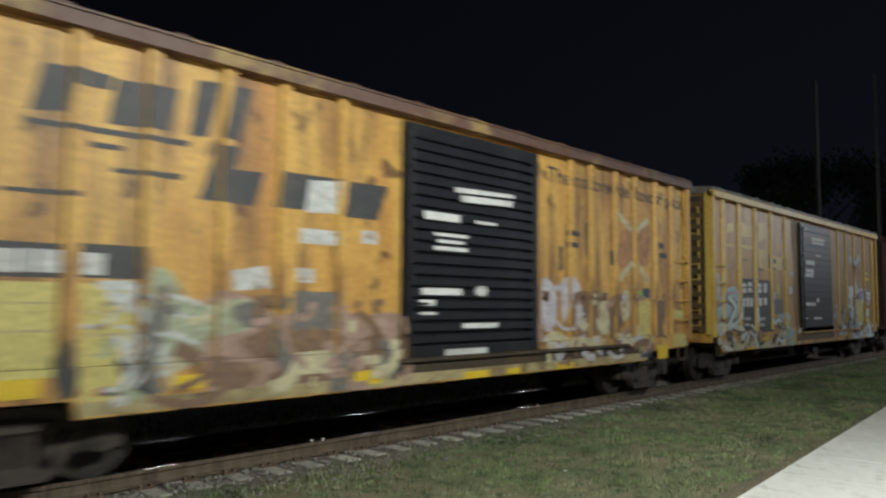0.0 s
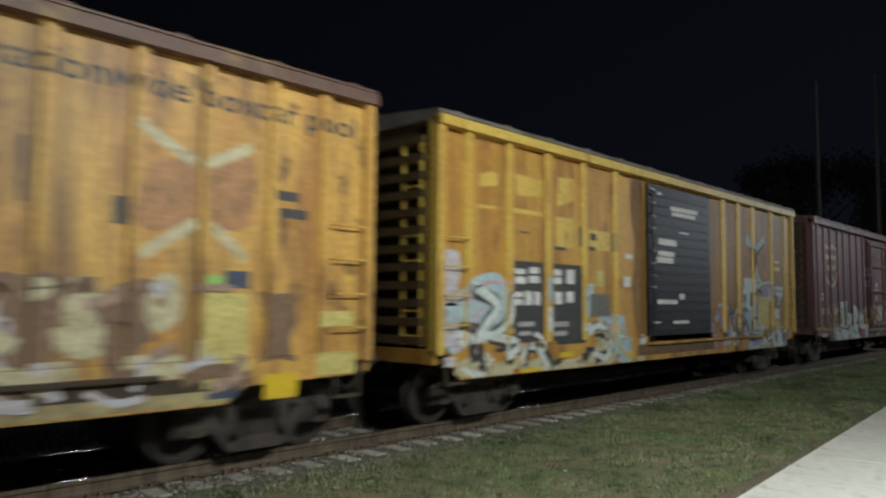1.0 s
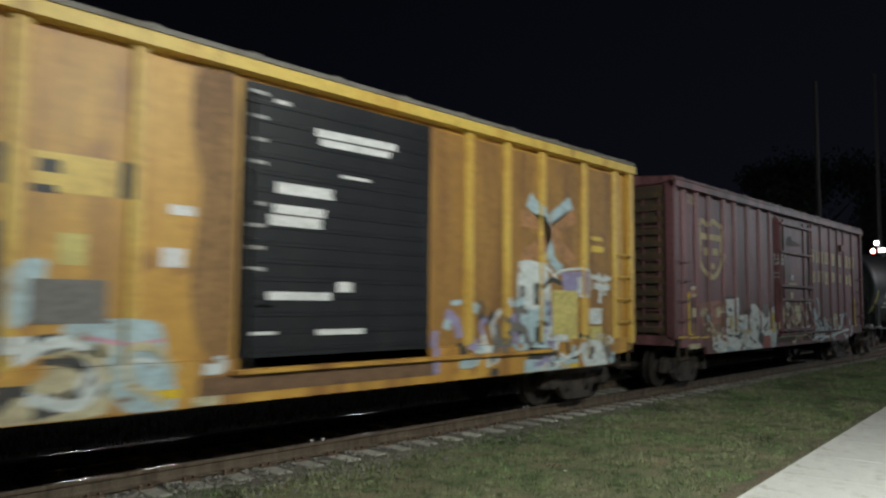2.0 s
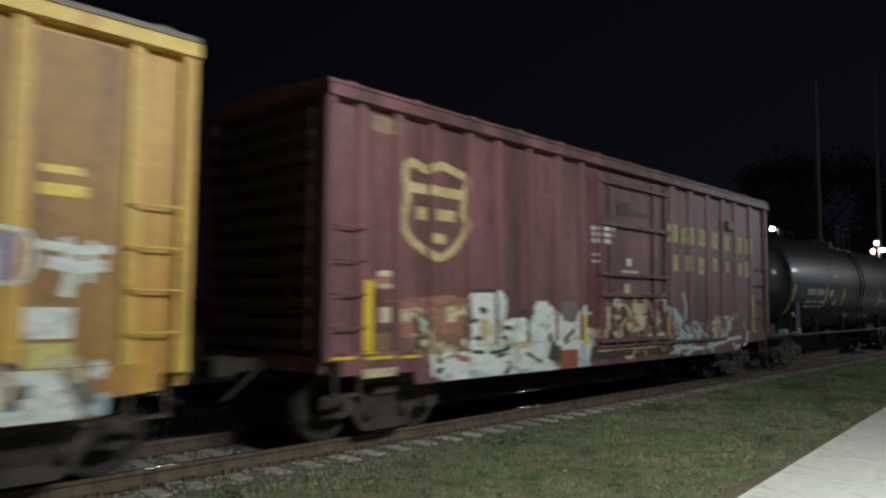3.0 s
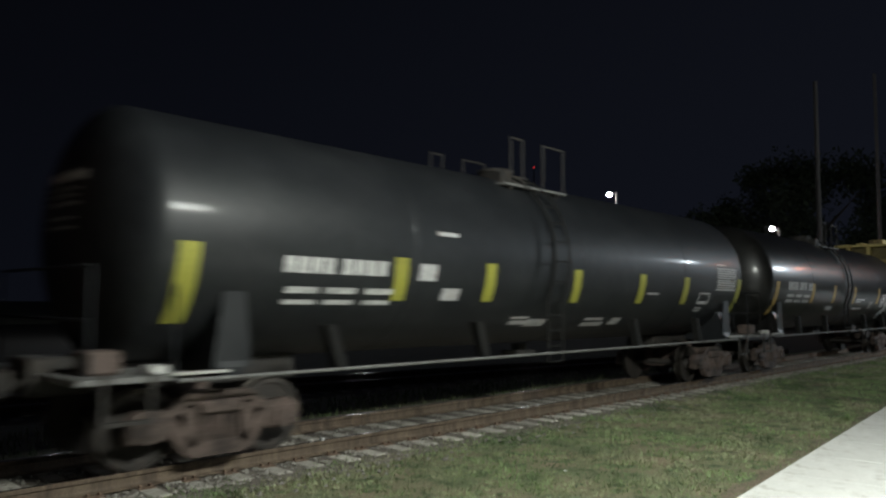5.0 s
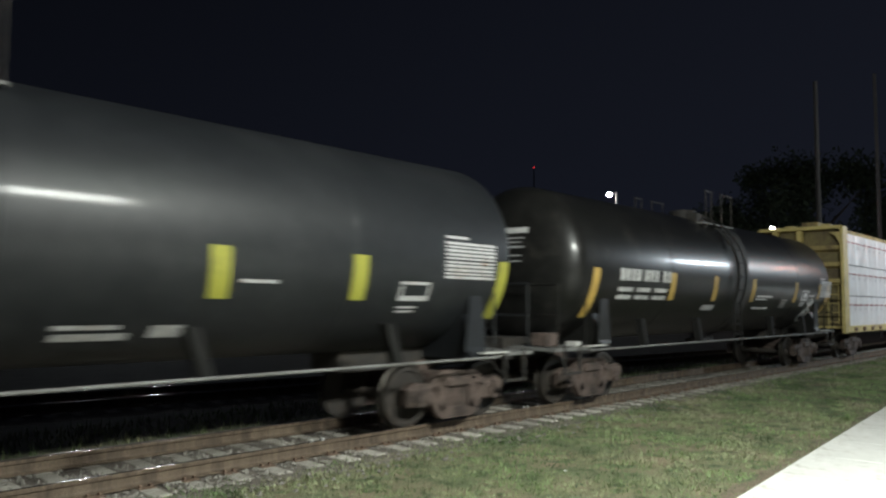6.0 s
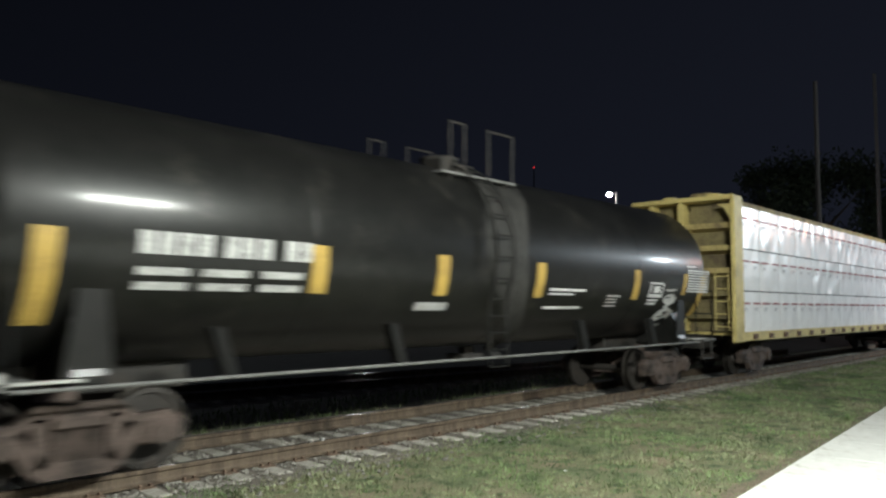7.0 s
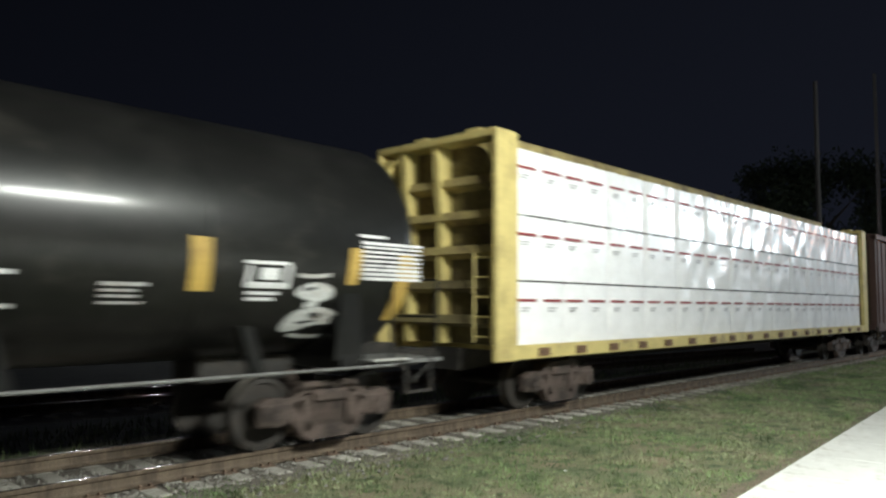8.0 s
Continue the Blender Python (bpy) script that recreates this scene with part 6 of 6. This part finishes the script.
keep &= (gy > pave_edge(gx) + 0.20) | (rg.rand(n) < 0.5)
gx, gy, clump = gx[keep], gy[keep], clump[keep]
n = len(gx)
hh = (0.014 + 0.026 * rg.rand(n)) * (1.0 + 0.5 * np.clip(clump, -0.5, 1)) * (1 + gx / 40)
ang, lean = rg.rand(n) * 6.283, rg.rand(n) * 0.06
wd = 0.004 + 0.004 * rg.rand(n) + gx * 0.00025
bed = np.where(gy > -1.95, G_Z + 0.025 * np.clip((gy + 1.95) / 0.45, 0, 1), G_Z)
v = np.empty((n, 3, 3))
v[:, 0] = np.stack([gx - wd * np.cos(ang), gy - wd * np.sin(ang), bed - 0.01], 1)
v[:, 1] = np.stack([gx + wd * np.cos(ang), gy + wd * np.sin(ang), bed - 0.01], 1)
v[:, 2] = np.stack([gx + lean * np.sin(ang), gy - lean * np.cos(ang), bed + hh], 1)
me = bpy.data.meshes.new("grass")
me.from_pydata(v.reshape(-1, 3).tolist(), [], np.arange(3 * n).reshape(-1, 3).tolist())
me.materials.append(M_BLADE)
tagged(new("grass", me), "short green and dry grass beside the track", "grass", kind="stuff")

m = 12000
sx, sy = scatter(m, 1.5, 45.0, -2.15, 1.6)
vs, fs = [], []
for x, y in zip(sx, sy):
    if abs(abs(y) - 0.755) < 0.1 or (y < -1.35 and rg.rand() < 0.72):
        continue
    r = rg.uniform(0.016, 0.044)
    if abs(y) < 1.3 and abs(((x + 11.8) / 0.52) % 1 - 0.5) > 0.27 and rg.rand() < 0.8:
        continue
    z = (-0.345 if y > -1.50 else max(-0.345 - 0.095 * (-1.50 - y) / 0.45, G_Z)) + r * 0.3
    k = len(vs)
    q = rg.uniform(0.6, 1.25, 6) * r
    a = rg.rand() * 1.57
    c, s_ = math.cos(a), math.sin(a)
    vs += [(x + q[0] * c, y + q[0] * s_, z), (x - q[1] * s_, y + q[1] * c, z + 0.004), (x - q[2] * c, y - q[2] * s_, z), (x + q[3] * s_, y - q[3] * c, z),
           (x + q[4] * 0.2, y, z + q[4] * 0.8), (x, y, z - q[5] * 0.6)]
    fs += [(k, k + 1, k + 4), (k + 1, k + 2, k + 4), (k + 2, k + 3, k + 4), (k + 3, k, k + 4), (k + 1, k, k + 5), (k + 2, k + 1, k + 5), (k + 3, k + 2, k + 5), (k, k + 3, k + 5)]
me = bpy.data.meshes.new("ballast_stones")
me.from_pydata(vs, [], fs)
me.materials.append(M_STONE)
tagged(new("ballast_stones", me), "loose grey crushed stones along the track", "gravel", kind="stuff")

k = 6000
wx, wy = rg.uniform(-3, 34, k), rg.uniform(1.9, 3.9, k)
wh, wa = rg.uniform(0.04, 0.20, k), rg.rand(k) * 6.283
v = np.empty((k, 3, 3))
v[:, 0] = np.stack([wx - 0.012 * np.cos(wa), wy - 0.012 * np.sin(wa), np.full(k, G_Z)], 1)
v[:, 1] = np.stack([wx + 0.012 * np.cos(wa), wy + 0.012 * np.sin(wa), np.full(k, G_Z)], 1)
v[:, 2] = np.stack([wx + 0.06 * np.sin(wa), wy - 0.06 * np.cos(wa), G_Z + wh], 1)
me = bpy.data.meshes.new("weeds")
me.from_pydata(v.reshape(-1, 3).tolist(), [], np.arange(3 * k).reshape(-1, 3).tolist())
me.materials.append(M_BLADE)
tagged(new("weeds", me), "sparse dark weeds between the two tracks", "weeds", kind="stuff")

# a scrap of paper in the grass and a dry weed at the pavement's edge
bm = bmesh.new()
box(bm, -0.03, 0.03, -0.02, 0.02, 0, 0.012, 0.004)
lit = link("paper_scrap", bm, M_WHITE)
lit.matrix_basis = pose(7.94, -3.63, G_Z + 0.02, 12, 8, 30)
tagged(lit, "small white paper scrap lying in the grass", "litter")
rw = random.Random(8)
bm = bmesh.new()
for i in range(90):
    a, q, hgt = rw.uniform(0, 6.28), rw.uniform(0, 0.12), rw.uniform(0.06, 0.2)
    x, y = q * math.cos(a), q * math.sin(a)
    u = (0.006 * math.sin(a), -0.006 * math.cos(a))
    bm.faces.new([bm.verts.new(v) for v in ((x - u[0], y - u[1], 0), (x + u[0], y + u[1], 0), (x * 2.1, y * 2.1, hgt))])
weed = link("weed", bm, M_BLADE)
weed.location = (15.33, -4.97, G_Z)
tagged(weed, "dry weed tuft at the edge of the pavement", "weed")

# ---- poles, lamps, signal and trees beyond the track


def utility_pole(x, y, h, r=0.17):
    p = thing("utility_pole", "tall weathered timber utility pole", "utility pole", "utility poles")
    p.location = (x, y, G_Z)
    bm = bmesh.new()
    rod(bm, (0, 0, 0), (0.05, 0, h - G_Z), r, 14, r * 0.72)
    part("pole", bm, M_BARK, p)
    return p


utility_pole(48.0, 4.9, 15.6)
utility_pole(63.5, 5.1, 19.8)


def yard_lamp(x, y, z):
    p = thing("street_lamp", "lit street lamp on a slim steel pole", "street lamp", "street lamps beyond the track")
    p.location = (x, y, G_Z)
    h = z - G_Z
    bm = bmesh.new()
    rod(bm, (0.45, -0.35, 0), (0.45, -0.35, h + 0.15), 0.09, 10, 0.06)
    part("pole", bm, M_UNDER, p)
    bm = bmesh.new()
    rod(bm, (0.45, -0.35, h + 0.1), (0.05, -0.05, h + 0.12), 0.035, 8)
    part("arm", bm, M_UNDER, p)
    bm = bmesh.new()
    bmesh.ops.create_uvsphere(bm, u_segments=16, v_segments=10, radius=0.20, matrix=Matrix.Diagonal((1, 1, 0.8, 1)))
    o = part("lamp_head", bm, M_LAMP, p)
    o.location = (0, 0, h)
    return p


yard_lamp(51.7, 21.5, 10.6)
yard_lamp(61.4, 12.3, 8.0)

sig = thing("crossing_signal", "lit crossing signal with red lamps on a mast", "crossing signal")
sig.location = (58.6, 4.1, G_Z)
bm = bmesh.new()
rod(bm, (0, 0, 0), (0, 0, 6.8), 0.08, 10)
part("mast", bm, M_STEEL, sig)
for y, z, r, mm in ((0.35, 6.05, 0.16, M_SIGNAL), (-0.3, 6.1, 0.13, M_LAMP), (0.15, 6.6, 0.12, M_LAMP), (0.35, 5.6, 0.14, M_SIGNAL)):
    bm = bmesh.new()
    bmesh.ops.create_uvsphere(bm, u_segments=12, v_segments=8, radius=r)
    o = part("signal_lamp", bm, mm, sig)
    o.location = (-0.15, y, z)


mast = thing("radio_mast", "slim dark radio mast with a red light, far off", "radio mast")
mast.location = (177.4, 121.2, G_Z)
bm = bmesh.new()
rod(bm, (0, 0, 0), (0, 0, 42.7), 0.5, 8, 0.15)
part("mast", bm, M_UNDER, mast)
bm = bmesh.new()
bmesh.ops.create_uvsphere(bm, u_segments=12, v_segments=8, radius=0.30)
o = part("beacon", bm, M_BEACON, mast, "red glowing beacon")
o.location.z = 43.1


def tree(x, y, h, w, seed):
    t = thing("tree", "dark leafy tree against the night sky", "tree", "trees beyond the track")
    t.location = (x, y, G_Z)
    r = random.Random(seed)
    bm = bmesh.new()
    rod(bm, (0, 0, 0), (0.1, 0, h * 0.5), 0.35, 10, 0.18)
    for i in range(7):
        a = i * 0.9
        rod(bm, (0, 0, h * (0.28 + 0.03 * i)), (w * 0.3 * math.cos(a), w * 0.3 * math.sin(a), h * (0.6 + 0.03 * i)), 0.13, 7, 0.04)
    part("trunk", bm, M_TRUNK, t)
    vs, fs = [], []
    clumps = []
    for i in range(64):
        a, q, e = r.uniform(0, 6.28), r.random() ** 0.5, r.uniform(0.30, 1.0)
        ww = w * 0.5 * math.sin(math.pi * min(1, max(0.15, (1.12 - e) / 0.95))) * 1.05
        clumps.append((q * ww * math.cos(a), q * ww * math.sin(a), h * e * 0.93, r.uniform(0.09, 0.16) * w))
    for cx, cy, cz, cr in clumps:
        for k in range(320):
            d = Vector((r.gauss(0, 1), r.gauss(0, 1), r.gauss(0, 0.8))).normalized() * cr * r.uniform(0.15, 1.08)
            p = Vector((cx, cy, cz)) + d
            u = Vector((r.gauss(0, 1), r.gauss(0, 1), r.gauss(0, 1))).normalized() * r.uniform(0.16, 0.34)
            v = u.orthogonal().normalized() * r.uniform(0.10, 0.20)
            k0 = len(vs)
            vs += [tuple(p - u), tuple(p + v), tuple(p + u), tuple(p - v)]
            fs.append((k0, k0 + 1, k0 + 2, k0 + 3))
    me = bpy.data.meshes.new("crown")
    me.from_pydata(vs, [], fs)
    me.materials.append(M_LEAF)
    o = new("crown", me)
    o.parent = t
    return t


tree(84.0, 16.5, 18.6, 19.0, 1)
tree(80.0, 24.5, 12.6, 13.0, 2)

# ---- lumber packs on the flat car
TIERS = [(1.045, 2.128), (2.158, 3.262), (3.292, 4.42)]


PIECES = {}


def dash_pieces(y, h):
    """The shared meshes of one red dash and of one block of faint grey print."""
    key = (round(y, 3), round(h, 3))
    if key not in PIECES:
        made = []
        for name, mat, rows in (("red_band", M_RED, [(0, 0.56, -0.338, -0.292)]), ("grey_print", M_GREYPRINT, [(0, 0.26, -0.46, -0.435), (0, 0.20, -0.51, -0.485)])):
            bm = bmesh.new()
            for a, b, c, d in rows:
                bm.faces.new([bm.verts.new(q) for q in ((a, y, h + c), (b, y, h + c), (b, y, h + d), (a, y, h + d))])
            me = bpy.data.meshes.new(name)
            bm.to_mesh(me)
            bm.free()
            me.materials.append(mat)
            made.append(me)
        PIECES[key] = made
    return PIECES[key]


def piece(name, me, parent, x):
    o = new(name, me)
    o.parent, o.location.x = parent, x
    return o


def lumber_pack(w, h, y0, y1, seed, loose):
    """Boards wrapped in white film that sags and wrinkles, with a dashed red band and faint grey print."""
    r = random.Random(seed)
    p = thing("lumber_pack", "white plastic-wrapped lumber pack with red printed band, on the flat car", "lumber pack", "lumber packs on the flat car")
    n, m = 18, 7
    waves = [(r.uniform(1.5, 9), r.uniform(0, 6.3), loose * r.uniform(0.002, 0.007), r.choice((-1, 1)) * r.uniform(1, 8)) for _ in range(6)]

    def film(x, z):
        e = min(x, w - x) / 0.13
        k = sum(a * math.sin(f * x + g + c * z) for f, g, a, c in waves) + loose * r.uniform(-0.006, 0.006)
        return y0 + (k if e > 1 else 0.03 * (1 - e) + k * e)
    bm = bmesh.new()
    front = [[bm.verts.new((w * i / n, film(w * i / n, h * j / m), h * j / m)) for i in range(n + 1)] for j in range(m + 1)]
    for j in range(m):
        for i in range(n):
            f = bm.faces.new((front[j][i], front[j][i + 1], front[j + 1][i + 1], front[j + 1][i]))
            f.smooth = True
    rim = ([front[0][i] for i in range(n + 1)] + [front[j][n] for j in range(1, m + 1)]
           + [front[m][i] for i in range(n - 1, -1, -1)] + [front[j][0] for j in range(m - 1, 0, -1)])
    back = [bm.verts.new((v.co.x, y1, v.co.z)) for v in rim]
    for i in range(len(rim)):
        q = (i + 1) % len(rim)
        bm.faces.new((rim[i], back[i], back[q], rim[q]))
    bm.faces.new(back[::-1])
    for i in range(len(rim)):
        bm.edges.get((rim[i], rim[(i + 1) % len(rim)])).smooth = False
    part("wrap", bm, M_WRAP, p)
    out = -1 if y1 > y0 else 1
    yy = y0 + out * (0.026 if loose < 1 else 0.040)
    dash, line = dash_pieces(yy, h)
    x = r.uniform(-0.04, 0.06) if loose < 1 else r.uniform(0.0, 0.10)
    while x < w - 0.57:
        piece("red_band", dash, p, x), piece("grey_print", line, p, x + 0.12)
        x += r.choice((0.74, 0.78, 0.82))
    return p


n = 14
for i in range(n):
    a = 0.60 + i * (F_LEN - 1.2) / n
    w = (F_LEN - 1.2) / n - 0.010
    for j, (z0, z1) in enumerate(TIERS):
        for y0, y1 in ((-1.36, -0.2), (1.36, 0.2)):
            pk = lumber_pack(w, z1 - z0, y0, y1, i * 10 + j, 0.7 if i < 4 else 1.5)
            pk.location.z = z0
            rolls(pk, F_X + a)
        bt = link("batten", box(bmesh.new(), 0, 1.1, -1.372, -0.3, -0.0285, -0.001), M_BLACKGAP)
        tagged(bt, "dark timber batten between lumber packs", "batten", "battens between lumber packs")
        bt.location.z = z0
        rolls(bt, F_X + a + 0.5)


# ---- motion of the train, its wheels and its load
def motions():
    steps = [i * 0.5 for i in range(17)]
    for ob, x0 in MOVING:
        z, y = ob.location.z, ob.location.y
        walk(ob, [(t, pose(x0 - run(t), y, z)) for t in steps])
    spins = [i / 15 for i in range(121)]
    for ob, x in SPINNING:
        walk(ob, [(t, pose(x, 0, WHEEL_R, 0, math.degrees(-run(t) / WHEEL_R), 0)) for t in spins])


motions()
